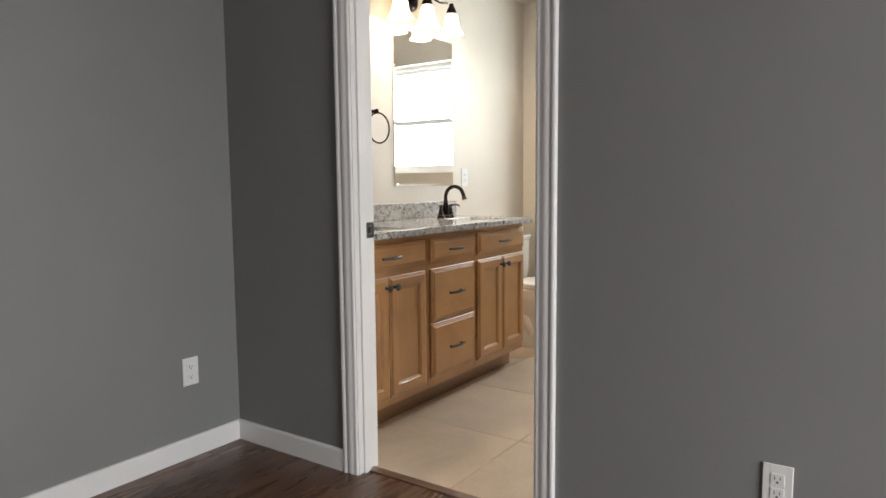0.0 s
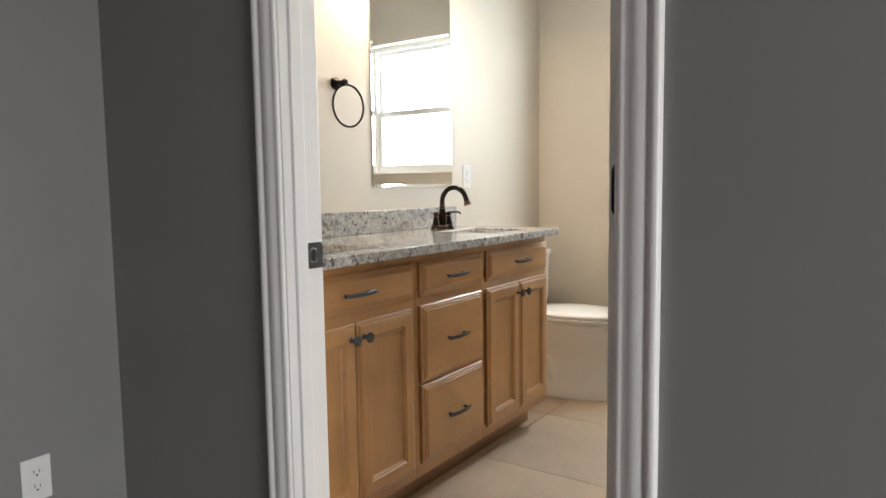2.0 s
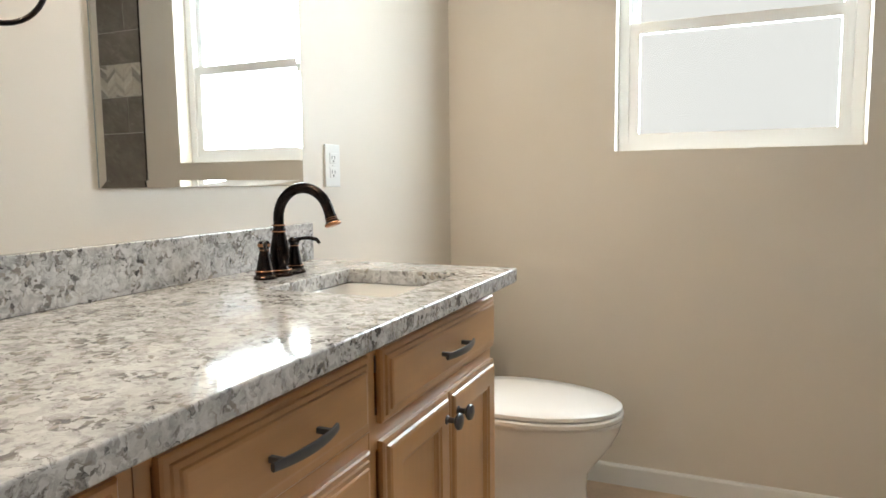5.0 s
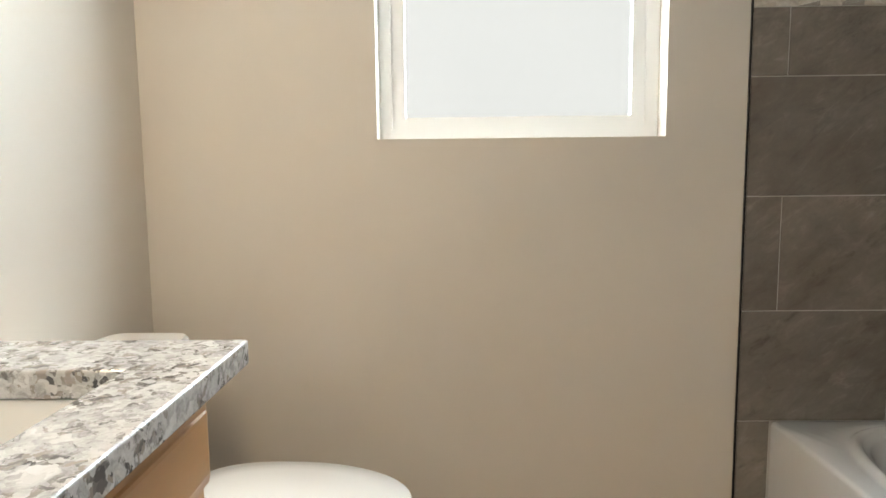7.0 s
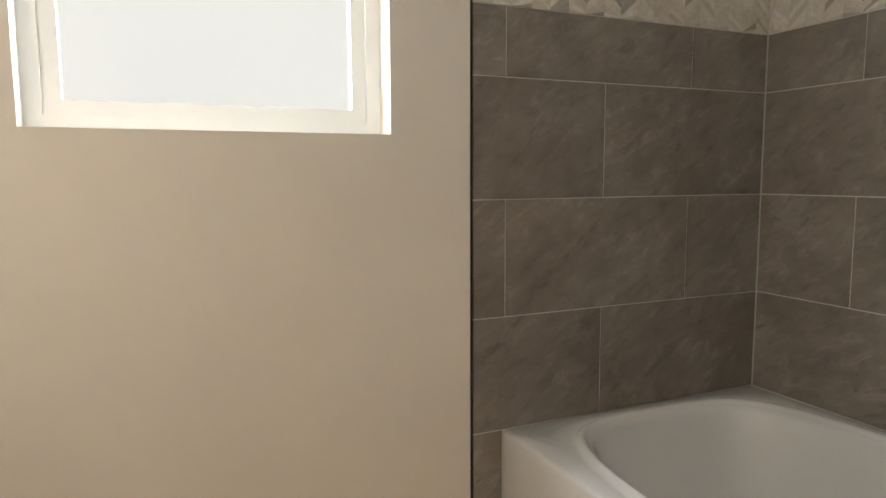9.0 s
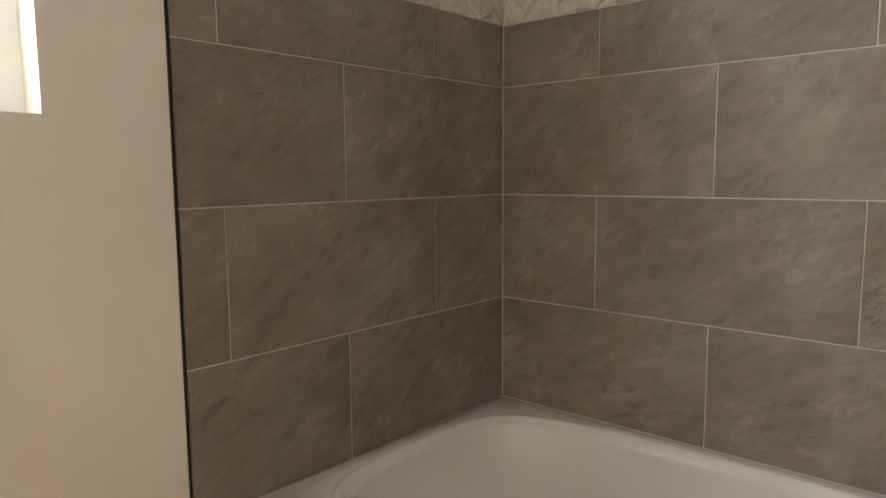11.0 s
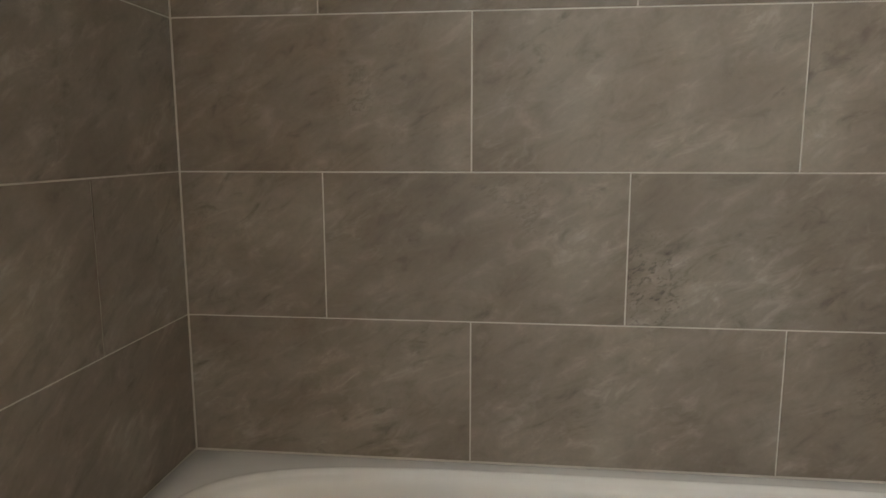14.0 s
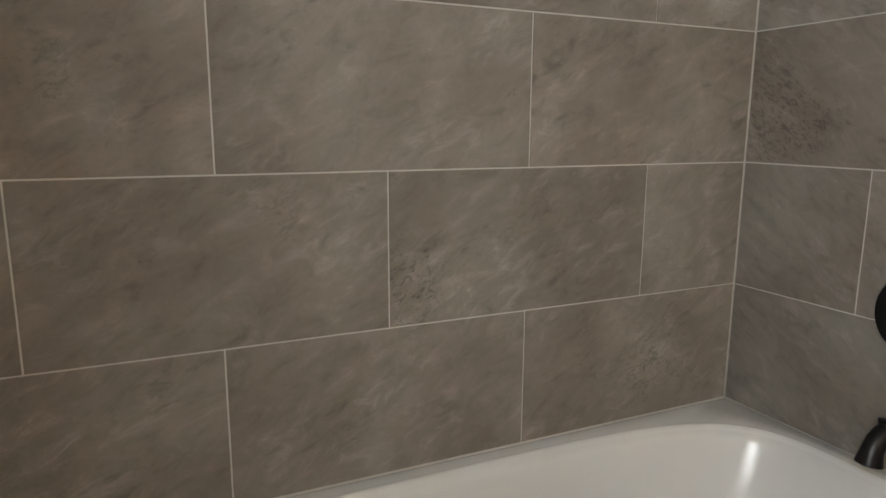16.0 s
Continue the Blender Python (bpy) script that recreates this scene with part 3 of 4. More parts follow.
def worktop():
    xs = [CX0, SX0, SX1, CX1]
    ys = [CY0, SINKS[0][0], SINKS[0][1], SINKS[1][0], SINKS[1][1], CY1]
    bm = bmesh.new()
    v = {(i, j, k): bm.verts.new((x, y, z)) for i, x in enumerate(xs) for j, y in enumerate(ys) for k, z in enumerate((CAB_TOP, CT_TOP))}
    hole = lambda i, j: i == 1 and j in (1, 3)
    for i in range(3):
        for j in range(5):
            if hole(i, j):
                for a, b in (((i, j), (i + 1, j)), ((i + 1, j), (i + 1, j + 1)), ((i + 1, j + 1), (i, j + 1)), ((i, j + 1), (i, j))):
                    bm.faces.new((v[(*a, 0)], v[(*b, 0)], v[(*b, 1)], v[(*a, 1)]))
                continue
            for k in (0, 1):
                bm.faces.new([v[(i + a, j + b, k)] for a, b in ((0, 0), (1, 0), (1, 1), (0, 1))])
    for j in range(5):
        for i in (0, 3):
            bm.faces.new((v[(i, j, 0)], v[(i, j + 1, 0)], v[(i, j + 1, 1)], v[(i, j, 1)]))
    for i in range(3):
        for j in (0, 5):
            bm.faces.new((v[(i, j, 0)], v[(i + 1, j, 0)], v[(i + 1, j, 1)], v[(i, j, 1)]))
    bmesh.ops.recalc_face_normals(bm, faces=bm.faces)
    sharp = [e for e in bm.edges if len(e.link_faces) == 2 and e.calc_face_angle() > 1]
    bmesh.ops.bevel(bm, geom=sharp, offset=0.0035, segments=3, profile=0.5, affect="EDGES")
    return bm


tagged(part("worktop", worktop(), GRANITE), "polished white and grey speckled granite vanity worktop", "worktop")
tagged(part("backsplash", boxes((CX0, CX0 + 0.02, CY0, CY1, CT_TOP + 0.0005, 1.008), bevel=0.002), GRANITE), "low granite backsplash along the vanity wall", "backsplash")


def basin(y0, y1):
    s = thing("sink", ((SX0 + SX1) / 2, (y0 + y1) / 2, 0.75), "white porcelain rectangular undermount sink", "sink", "vanity sinks")
    cx, cy, rx, ry = (SX0 + SX1) / 2, (y0 + y1) / 2, (SX1 - SX0) / 2, (y1 - y0) / 2
    z = CAB_TOP - 0.0015
    rows = [oval(cx, cy, rx + 0.02, ry + 0.02, 12, z - 0.012), oval(cx, cy, rx + 0.02, ry + 0.02, 12, z), oval(cx, cy, rx + 0.004, ry + 0.004, 12, z), oval(cx, cy, rx, ry, 10, z - 0.01),
            oval(cx, cy, rx - 0.012, ry - 0.012, 8, z - 0.08), oval(cx, cy, rx - 0.03, ry - 0.03, 6, z - 0.115), oval(cx, cy, 0.03, 0.03, 2, z - 0.124), oval(cx, cy, 0.022, 0.022, 2, z - 0.126)]
    part("bowl", skin(bmesh.new(), rows, cap0=False), PORCELAIN, s, smooth=True)
    part("drain", lathe(bmesh.new(), [(0.021, 0), (0.021, 0.002), (0.016, 0.003), (0.001, 0.003)], (cx, cy, z - 0.1255)), BRONZE, s, "dark drain ring", True)


def faucet(y, x=-2.624):
    z = CT_TOP
    f = thing("faucet", (x, y, z), "oil-rubbed bronze gooseneck faucet with two lever handles on the worktop", "faucet", "vanity faucets")
    part("spout_base", lathe(bmesh.new(), [(0.026, 0.0003), (0.026, 0.006), (0.022, 0.010), (0.023, 0.014), (0.018, 0.020), (0.0175, 0.024), (0.0205, 0.040), (0.0195, 0.062), (0.015, 0.082), (0.0130, 0.094), (0.0145, 0.097), (0.0125, 0.101), (0.0125, 0.110)], (x, y, z)), BRONZE, f, smooth=True)
    r = 0.064
    pts = [(x, y, z + 0.105), (x, y, z + 0.114), (x, y, z + 0.122)]
    pts += [(x + r - r * math.cos(a), y, z + 0.122 + r * math.sin(a)) for a in [math.pi * k / 18 * 0.92 for k in range(1, 19)]]
    e = Vector(pts[-1])
    d = (e - Vector(pts[-2])).normalized()
    pts += [e + d * 0.012]
    part("spout", tube(bmesh.new(), pts, 0.0112, 16), BRONZE, f, smooth=True)
    part("nozzle", lathe(bmesh.new(), [(0.0118, 0), (0.0125, 0.002), (0.0118, 0.004), (0.0125, 0.012), (0.0165, 0.0165)], e + d * 0.008, d), BRONZE, f, smooth=True)
    part("nozzle_lip", lathe(bmesh.new(), [(0.0165, 0.0165), (0.0178, 0.018), (0.0178, 0.0198), (0.0145, 0.0225), (0.001, 0.0225)], e + d * 0.0082, d), COPPER, f, "rubbed copper lip of the spout", True)
    for r, u in ((0.0118, 0.006), (0.0126, 0.010)):
        q = Vector((0, 0, 1)).rotation_difference(d)
        part("ring", tube(bmesh.new(), [e + d * (0.008 + u) + q @ Vector((r * math.cos(k / 12 * math.pi), r * math.sin(k / 12 * math.pi), 0)) for k in range(24)], 0.0009, 6, True), COPPER, f, "worn copper band", True)
    part("ring", tube(bmesh.new(), [(x + 0.0232 * math.cos(k / 12 * math.pi), y + 0.0232 * math.sin(k / 12 * math.pi), z + 0.0142) for k in range(24)], 0.0009, 6, True), COPPER, f, "worn copper band", True)
    for zz in (0.095, 0.1085):
        part("ring", tube(bmesh.new(), [(x + 0.0138 * math.cos(k / 12 * math.pi), y + 0.0138 * math.sin(k / 12 * math.pi), z + zz) for k in range(24)], 0.0011, 6, True), COPPER, f, "worn copper band", True)
    for s, turn in ((-1, -49), (1, 12)):
        yy = y + s * 0.051
        h = part("lever_base", lathe(bmesh.new(), [(0.024, 0.0003), (0.024, 0.005), (0.019, 0.010), (0.020, 0.014), (0.017, 0.022), (0.0115, 0.050), (0.0095, 0.058), (0.0105, 0.060), (0.0095, 0.063), (0.012, 0.067), (0.0125, 0.074), (0.008, 0.079), (0.001, 0.080)], (x, yy, z), n=20), BRONZE, f, smooth=True)
        c, sn = math.cos(radians(turn)), math.sin(radians(turn))
        pts = [(x + c * u, yy + sn * u, z + 0.071 + 0.006 * math.sin(u / 0.06 * 3.0) - (0.006 if u > 0.055 else 0)) for u in (0.005, 0.016, 0.028, 0.040, 0.052, 0.060)]
        part("lever", tube(bmesh.new(), pts, [0.0055, 0.0042, 0.0040, 0.0042, 0.0045, 0.003], 10), BRONZE, h, smooth=True)
        part("cap_band", lathe(bmesh.new(), [(0.0122, 0), (0.0131, 0.001), (0.0131, 0.005), (0.0122, 0.006)], (x, yy, z + 0.0675), n=20), COPPER if s < 0 else BRONZE, h, "rubbed copper band under the cap" if s < 0 else "", True)
        part("ring", tube(bmesh.new(), [(x + 0.0102 * math.cos(k / 12 * math.pi), yy + 0.0102 * math.sin(k / 12 * math.pi), z + 0.0605) for k in range(24)], 0.0008, 6, True), COPPER, h, "worn copper band", True)
        part("ring", tube(bmesh.new(), [(x + 0.0185 * math.cos(k / 12 * math.pi), yy + 0.0185 * math.sin(k / 12 * math.pi), z + 0.0175) for k in range(24)], 0.0009, 6, True), COPPER, h, "worn copper band", True)


for y0, y1 in SINKS:
    basin(y0, y1)
    faucet((y0 + y1) / 2 - (0.03 if y0 < 3 else 0))

# mirrors, each a bevelled sheet on the wall
for y0, y1 in ((2.524, 3.084), (3.517, 4.112)):
    z0, z1 = 1.105, 1.994
    mir = thing("wall_mirror", (WX, (y0 + y1) / 2, z0), "frameless rectangular mirror hung over the vanity", "mirror", "vanity mirrors")
    part("backing", boxes((WX + 0.0005, WX + 0.004, y0, y1, z0, z1)), MIRROR_EDGE, mir)
    part("glass", front(bmesh.new(), WX, y0, y1, z0, z1, [(0, 0.0042), (0, 0.0070), (0.013, 0.0062)]), MIRROR, mir)

# three-shade light over the mirror
LY, LX, LZ = (3.44, 3.688, 3.936), -2.633, 2.005
lamp = thing("vanity_light", (WX, LY[1], 2.13), "bronze wall light with three lit frosted bell shades", "wall light")
part("backplate", lathe(bmesh.new(), [(0.065, 0.0005), (0.065, 0.010), (0.055, 0.018), (0.03, 0.022), (0.001, 0.024)], (WX, LY[1], 2.17), (1, 0, 0), 28), BRONZE, lamp, smooth=True)
pts = [(LX - 0.03 + 0.03 * abs(math.sin(k / 12 * math.pi)), LY[0] + (LY[2] - LY[0]) * k / 24, 2.178 + 0.012 * math.cos(k / 6 * math.pi)) for k in range(25)]
part("arm", tube(bmesh.new(), pts, 0.0065, 10), BRONZE, lamp, smooth=True)
part("stem", tube(bmesh.new(), [(WX + 0.015, LY[1], 2.17), (LX - 0.03, LY[1], 2.182)], 0.008, 10), BRONZE, lamp, smooth=True)
for y in LY:
    part("holder", lathe(bmesh.new(), [(0.012, 0.060), (0.016, 0.045), (0.028, 0.022), (0.030, 0.0), (0.026, 0.0)], (LX, y, LZ + 0.118), n=20), BRONZE, lamp, smooth=True)
    bm = skin(bmesh.new(), [[(LX + r * math.cos(k / 14 * math.pi), y + r * math.sin(k / 14 * math.pi), LZ + h) for k in range(28)] for r, h in
                            ((0.026, 0.120), (0.034, 0.110), (0.041, 0.085), (0.045, 0.055), (0.052, 0.028), (0.068, 0.004), (0.070, 0.0), (0.066, 0.003), (0.049, 0.030), (0.042, 0.056), (0.037, 0.085))], cap0=False, cap1=False)
    part("shade", bm, SHADE, lamp, "lit frosted glass bell shade", True)
    bulb = new("bulb_light", bpy.data.lights.new("bulb_light", "POINT"))
    bulb.data.energy, bulb.data.color, bulb.data.shadow_soft_size = BULB, (1, 0.83, 0.62), 0.03
    bulb.location = (LX, y, LZ + 0.015)

# towel ring
tr_y, tr_z = 3.306, 1.507
ring = thing("towel_ring", (WX, tr_y, tr_z), "dark bronze towel ring on a wall post", "towel ring")
part("post", lathe(bmesh.new(), [(0.024, 0.0005), (0.024, 0.006), (0.018, 0.012), (0.010, 0.018), (0.009, 0.045), (0.013, 0.050), (0.013, 0.058), (0.006, 0.063), (0.001, 0.064)], (WX, tr_y, tr_z), (1, 0, 0)), BRONZE, ring, smooth=True)
R = 0.080
part("hoop", tube(bmesh.new(), [(WX + 0.052 + 0.006 * math.sin(k / 20 * math.pi), tr_y + 0.018 + R * math.sin(k / 20 * math.pi), tr_z - 0.008 - R + R * math.cos(k / 20 * math.pi)) for k in range(40)], 0.0042, 10, True), BRONZE, ring, smooth=True)


def outlet(face, along, z, axis, sign, label):
    """A duplex outlet on a wall face; axis is the way the wall runs."""
    def put(a0, a1, z0, z1, d0, d1, bevel=0.0):
        p = (face + sign * d0, face + sign * d1)
        return box(bmesh.new(), *((along + a0, along + a1, min(p), max(p)) if axis == "x" else (min(p), max(p), along + a0, along + a1)), z + z0, z + z1, bevel)
    o = thing("outlet", (along, face, z) if axis == "x" else (face, along, z), label, "outlet")
    part("plate", put(-0.036, 0.036, -0.0575, 0.0575, 0.0004, 0.006, 0.002), PLASTIC, o)
    for dz in (-0.0195, 0.0195):
        rec = part("receptacle", put(-0.0165, 0.0165, dz - 0.014, dz + 0.014, 0.0055, 0.0078, 0.001), PLASTIC, o)
        part("slot", put(-0.0075, -0.0055, dz - 0.002, dz + 0.007, 0.0074, 0.0081), SLOT, rec)
        part("slot", put(0.0055, 0.0075, dz - 0.002, dz + 0.006, 0.0074, 0.0081), SLOT, rec)
        part("slot", put(-0.0025, 0.0025, dz - 0.0105, dz - 0.0055, 0.0074, 0.0081), SLOT, rec)
    part("screw", put(-0.003, 0.003, -0.003, 0.003, 0.0055, 0.0068, 0.001), PLASTIC, o)


outlet(WX, 2.147, 0.360, "y", 1, "white duplex outlet on the grey side wall")
outlet(BED_Y, -0.600, 0.333, "x", -1, "white duplex outlet low on the grey door wall")
outlet(WX, 4.252, 1.156, "y", 1, "white outlet on the wall beside the mirror")

# ---- toilet ----
TY = 4.625
toilet = thing("toilet", (-2.4, TY, 0), "white two-piece toilet with closed lid beside the vanity", "toilet")


def egg(xb, xf, half, z, n=48, cy=TY):
    """A ring with a blunt back end and a longer rounded front."""
    xm = xb + (xf - xb) * 0.42
    out = []
    for i in range(n):
        a = 2 * math.pi * i / n
        c, s = math.cos(a), math.sin(a)
        if c < 0:
            out.append((xm + (xm - xb) * math.copysign(abs(c) ** 0.7, c), cy + half * math.copysign(abs(s) ** 0.85, s), z))
        else:
            out.append((xm + (xf - xm) * c, cy + half * s, z))
    return out


rows = [egg(-2.68, -2.120, 0.122, 0.0005), egg(-2.68, -2.116, 0.125, 0.012), egg(-2.68, -2.122, 0.120, 0.05), egg(-2.685, -2.132, 0.117, 0.19), egg(-2.70, -2.126, 0.120, 0.235), egg(-2.72, -2.098, 0.138, 0.275),
        egg(-2.73, -2.062, 0.164, 0.325), egg(-2.735, -2.038, 0.180, 0.375), egg(-2.735, -2.030, 0.184, 0.400), egg(-2.73, -2.035, 0.178, 0.410)]
part("bowl", skin(bmesh.new(), rows), PORCELAIN, toilet, smooth=True)
part("trapway", tube(bmesh.new(), [(-2.64, TY - 0.07, 0.06), (-2.60, TY - 0.08, 0.17), (-2.52, TY - 0.085, 0.215), (-2.44, TY - 0.085, 0.19), (-2.40, TY - 0.08, 0.11), (-2.43, TY - 0.07, 0.05)], [0.044, 0.048, 0.050, 0.050, 0.046, 0.042], 16), PORCELAIN, toilet, smooth=True)
rows = [egg(-2.52, -2.030, 0.184, 0.4125), egg(-2.525, -2.026, 0.188, 0.417), egg(-2.525, -2.026, 0.188, 0.427), egg(-2.52, -2.030, 0.184, 0.431)]
part("seat", skin(bmesh.new(), rows), SEAT, toilet, smooth=True)
rows = [egg(-2.535, -2.034, 0.180, 0.4335), egg(-2.54, -2.030, 0.184, 0.437), egg(-2.54, -2.031, 0.183, 0.447), egg(-2.535, -2.04, 0.175, 0.452), egg(-2.48, -2.10, 0.12, 0.457), egg(-2.40, -2.18, 0.05, 0.459)]
part("lid", skin(bmesh.new(), rows), SEAT, toilet, smooth=True)
part("hinge", boxes((-2.548, -2.518, TY - 0.09, TY - 0.05, 0.411, 0.440), bevel=0.004), SEAT, toilet)
part("hinge", boxes((-2.548, -2.518, TY + 0.05, TY + 0.09, 0.411, 0.440), bevel=0.004), SEAT, toilet)
rows = [oval(-2.657, TY, 0.088, 0.19, 7, 0.411), oval(-2.655, TY, 0.094, 0.205, 7, 0.50), oval(-2.655, TY, 0.097, 0.215, 7, 0.715)]
part("tank", skin(bmesh.new(), rows), PORCELAIN, toilet, smooth=True)
rows = [oval(-2.654, TY, 0.100, 0.220, 7, 0.7165), oval(-2.654, TY, 0.104, 0.226, 7, 0.722), oval(-2.654, TY, 0.104, 0.226, 7, 0.742), oval(-2.654, TY, 0.098, 0.22, 7, 0.750)]
part("tank_lid", skin(bmesh.new(), rows), PORCELAIN, toilet, smooth=True)
part("flush_lever", tube(bmesh.new(), [(-2.557, TY - 0.16, 0.66), (-2.545, TY - 0.16, 0.66), (-2.542, TY - 0.12, 0.655), (-2.542, TY - 0.09, 0.652)], 0.006, 8), CHROME, toilet, smooth=True)

toilet.location.x += 0.010

# ---- bathtub ----
TX0, TX1 = -1.067, TUB_X - 0.001
tcx, tcy, trx, tr_y2 = (TX0 + TX1) / 2, (TUB_Y0 + TUB_Y1) / 2, (TX1 - TX0) / 2, (TUB_Y1 - TUB_Y0) / 2 - 0.001
bx = (-0.985 - 0.232) / 2
brx, bry = (0.985 - 0.232) / 2, 0.850
O = lambda rx, ry, p, z: oval(bx, tcy, rx, ry, p, z, 128)
rows = [oval(tcx, tcy, trx, tr_y2, 400, 0.0005, 128), oval(tcx, tcy, trx, tr_y2, 400, RIM - 0.012, 128), oval(tcx, tcy, trx - 0.003, tr_y2 - 0.001, 200, RIM - 0.003, 128), oval(tcx, tcy, trx - 0.011, tr_y2 - 0.003, 200, RIM, 128),
        O(brx + 0.040, bry + 0.036, 4.6, RIM), O(brx + 0.033, bry + 0.031, 4.6, RIM - 0.001), O(brx + 0.028, bry + 0.027, 4.5, RIM + 0.002), O(brx + 0.023, bry + 0.022, 4.5, RIM + 0.008), O(brx + 0.017, bry + 0.017, 4.5, RIM + 0.0115), O(brx + 0.011, bry + 0.011, 4.4, RIM + 0.0105), O(brx + 0.006, bry + 0.006, 4.4, RIM + 0.004), O(brx + 0.002, bry + 0.002, 4.4, RIM - 0.001), O(brx - 0.004, bry - 0.004, 4.3, RIM - 0.005), O(brx - 0.008, bry - 0.009, 4.3, RIM - 0.014), O(brx - 0.012, bry - 0.014, 4.2, RIM - 0.03),
        O(brx - 0.022, bry - 0.05, 4.0, 0.33), O(brx - 0.038, bry - 0.11, 3.8, 0.20), O(brx - 0.060, bry - 0.16, 3.6, 0.115), O(brx - 0.10, bry - 0.21, 3.4, 0.085), O(0.12, 0.3, 3, 0.075)]
tub = thing("bathtub", (tcx, tcy, 0), "white acrylic alcove bathtub with a rounded basin", "bathtub")
part("shell", skin(bmesh.new(), rows, cap0=False), ACRYLIC, tub, smooth=True, crease=65)
part("drain", lathe(bmesh.new(), [(0.032, 0), (0.032, 0.003), (0.02, 0.005), (0.001, 0.005)], (bx, 3.62, 0.078)), BLACK, tub, "black drain", True)

# ---- tub taps ----
PX = -0.602
sp = thing("tub_spout", (PX, TUB_Y0, 0.52), "black tub spout on the tiled wall", "spout")
path = [(PX, TUB_Y0 + 0.0005, 0.540), (PX, TUB_Y0 + 0.03, 0.543), (PX, TUB_Y0 + 0.06, 0.545), (PX, TUB_Y0 + 0.08, 0.542), (PX, TUB_Y0 + 0.095, 0.531), (PX, TUB_Y0 + 0.104, 0.515), (PX, TUB_Y0 + 0.108, 0.500), (PX, TUB_Y0 + 0.110, 0.488)]
part("body", tube(bmesh.new(), path, [0.024, 0.020, 0.019, 0.019, 0.0195, 0.0205, 0.023, 0.0255], 24), BLACK, sp, smooth=True)
part("flange", lathe(bmesh.new(), [(0.036, 0.0004), (0.036, 0.005), (0.028, 0.011), (0.022, 0.013)], (PX, TUB_Y0, 0.540), (0, 1, 0), 24), BLACK, sp, smooth=True)
part("nozzle", lathe(bmesh.new(), [(0.018, 0.0), (0.018, 0.003), (0.001, 0.003)], (PX, TUB_Y0 + 0.110, 0.4865), (0, 0, 1), 20), CHROME, sp, "steel outlet of the spout")
part("diverter", lathe(bmesh.new(), [(0.006, 0), (0.006, 0.012), (0.009, 0.015), (0.009, 0.022), (0.001, 0.023)], (PX, TUB_Y0 + 0.082, 0.553), (0, 0, 1), 14), BLACK, sp, smooth=True)
va = thing("shower_valve", (PX, TUB_Y0, 0.77), "round black shower valve plate with a lever", "valve")
part("plate", lathe(bmesh.new(), [(0.088, 0.0005), (0.090, 0.004), (0.086, 0.010), (0.05, 0.014), (0.032, 0.016), (0.030, 0.045), (0.026, 0.050), (0.001, 0.051)], (PX, TUB_Y0, 0.77), (0, 1, 0), 40), BLACK, va, smooth=True)
part("lever", tube(bmesh.new(), [(PX, TUB_Y0 + 0.04, 0.77), (PX - 0.01, TUB_Y0 + 0.055, 0.75), (PX - 0.02, TUB_Y0 + 0.06, 0.70)], [0.009, 0.008, 0.006], 10), BLACK, va, smooth=True)

# ---- tiling round the tub ----
G = 0.0016
grouts = {}
grouts["window"] = tagged(part("tiling", boxes((EDGE, TUB_X + 0.0025, TUB_Y1 + 0.0022, WIN_Y - 0.0005, 0, CH - 0.001)), GROUT), "grey stone-look tiles in running bond beside the tub", "tiling", kind="structure")
grouts["long"] = tagged(part("tiling", boxes((TUB_X + 0.0022, -0.1505, TUB_Y0, NICHE[0], 0, CH - 0.001), (TUB_X + 0.0022, -0.1505, NICHE[1], TUB_Y1 + 0.002, 0, CH - 0.001), (TUB_X + 0.0022, -0.1505, NICHE[0], NICHE[1], 0, NICHE[2]), (TUB_X + 0.0022, -0.1505, NICHE[0], NICHE[1], NICHE[3], CH - 0.001)), GROUT),
                        "grey stone-look tiles in running bond behind the tub", "tiling", kind="structure")
grouts["taps"] = tagged(part("tiling", boxes((EDGE, TUB_X + 0.002, 3.2215, TUB_Y0 - 0.0022, 0, CH - 0.001)), GROUT), "grey stone-look tiles in running bond behind the taps", "tiling", kind="structure")
tagged(part("trim", boxes((EDGE - 0.004, EDGE - 0.0003, TUB_Y1 - 0.001, WIN_Y - 0.0006, 0, CH - 0.001)), BLACK), "thin black metal edge trim along the tiles", "trim", kind="structure")
tagged(part("trim", boxes((EDGE - 0.004, EDGE - 0.0003, 3.2216, TUB_Y0 + 0.001, 0, CH - 0.001)), BLACK), "thin black metal edge trim along the tiles", "trim", kind="structure")
nb = boxes((-0.1545, -0.0605, NICHE[0], NICHE[0] + 0.006, NICHE[2], NICHE[3]), (-0.1545, -0.0605, NICHE[1] - 0.006, NICHE[1], NICHE[2], NICHE[3]), (-0.1545, -0.0605, NICHE[0] + 0.006, NICHE[1] - 0.006, NICHE[2], NICHE[2] + 0.006), (-0.1545, -0.0605, NICHE[0] + 0.006, NICHE[1] - 0.006, NICHE[3] - 0.006, NICHE[3]), (-0.065, -0.0605, NICHE[0] + 0.006, NICHE[1] - 0.006, NICHE[2] + 0.006, NICHE[3] - 0.006))
tagged(part("niche", nb, SLATE), "dark recessed shower niche in the tiled wall", "niche", kind="structure")

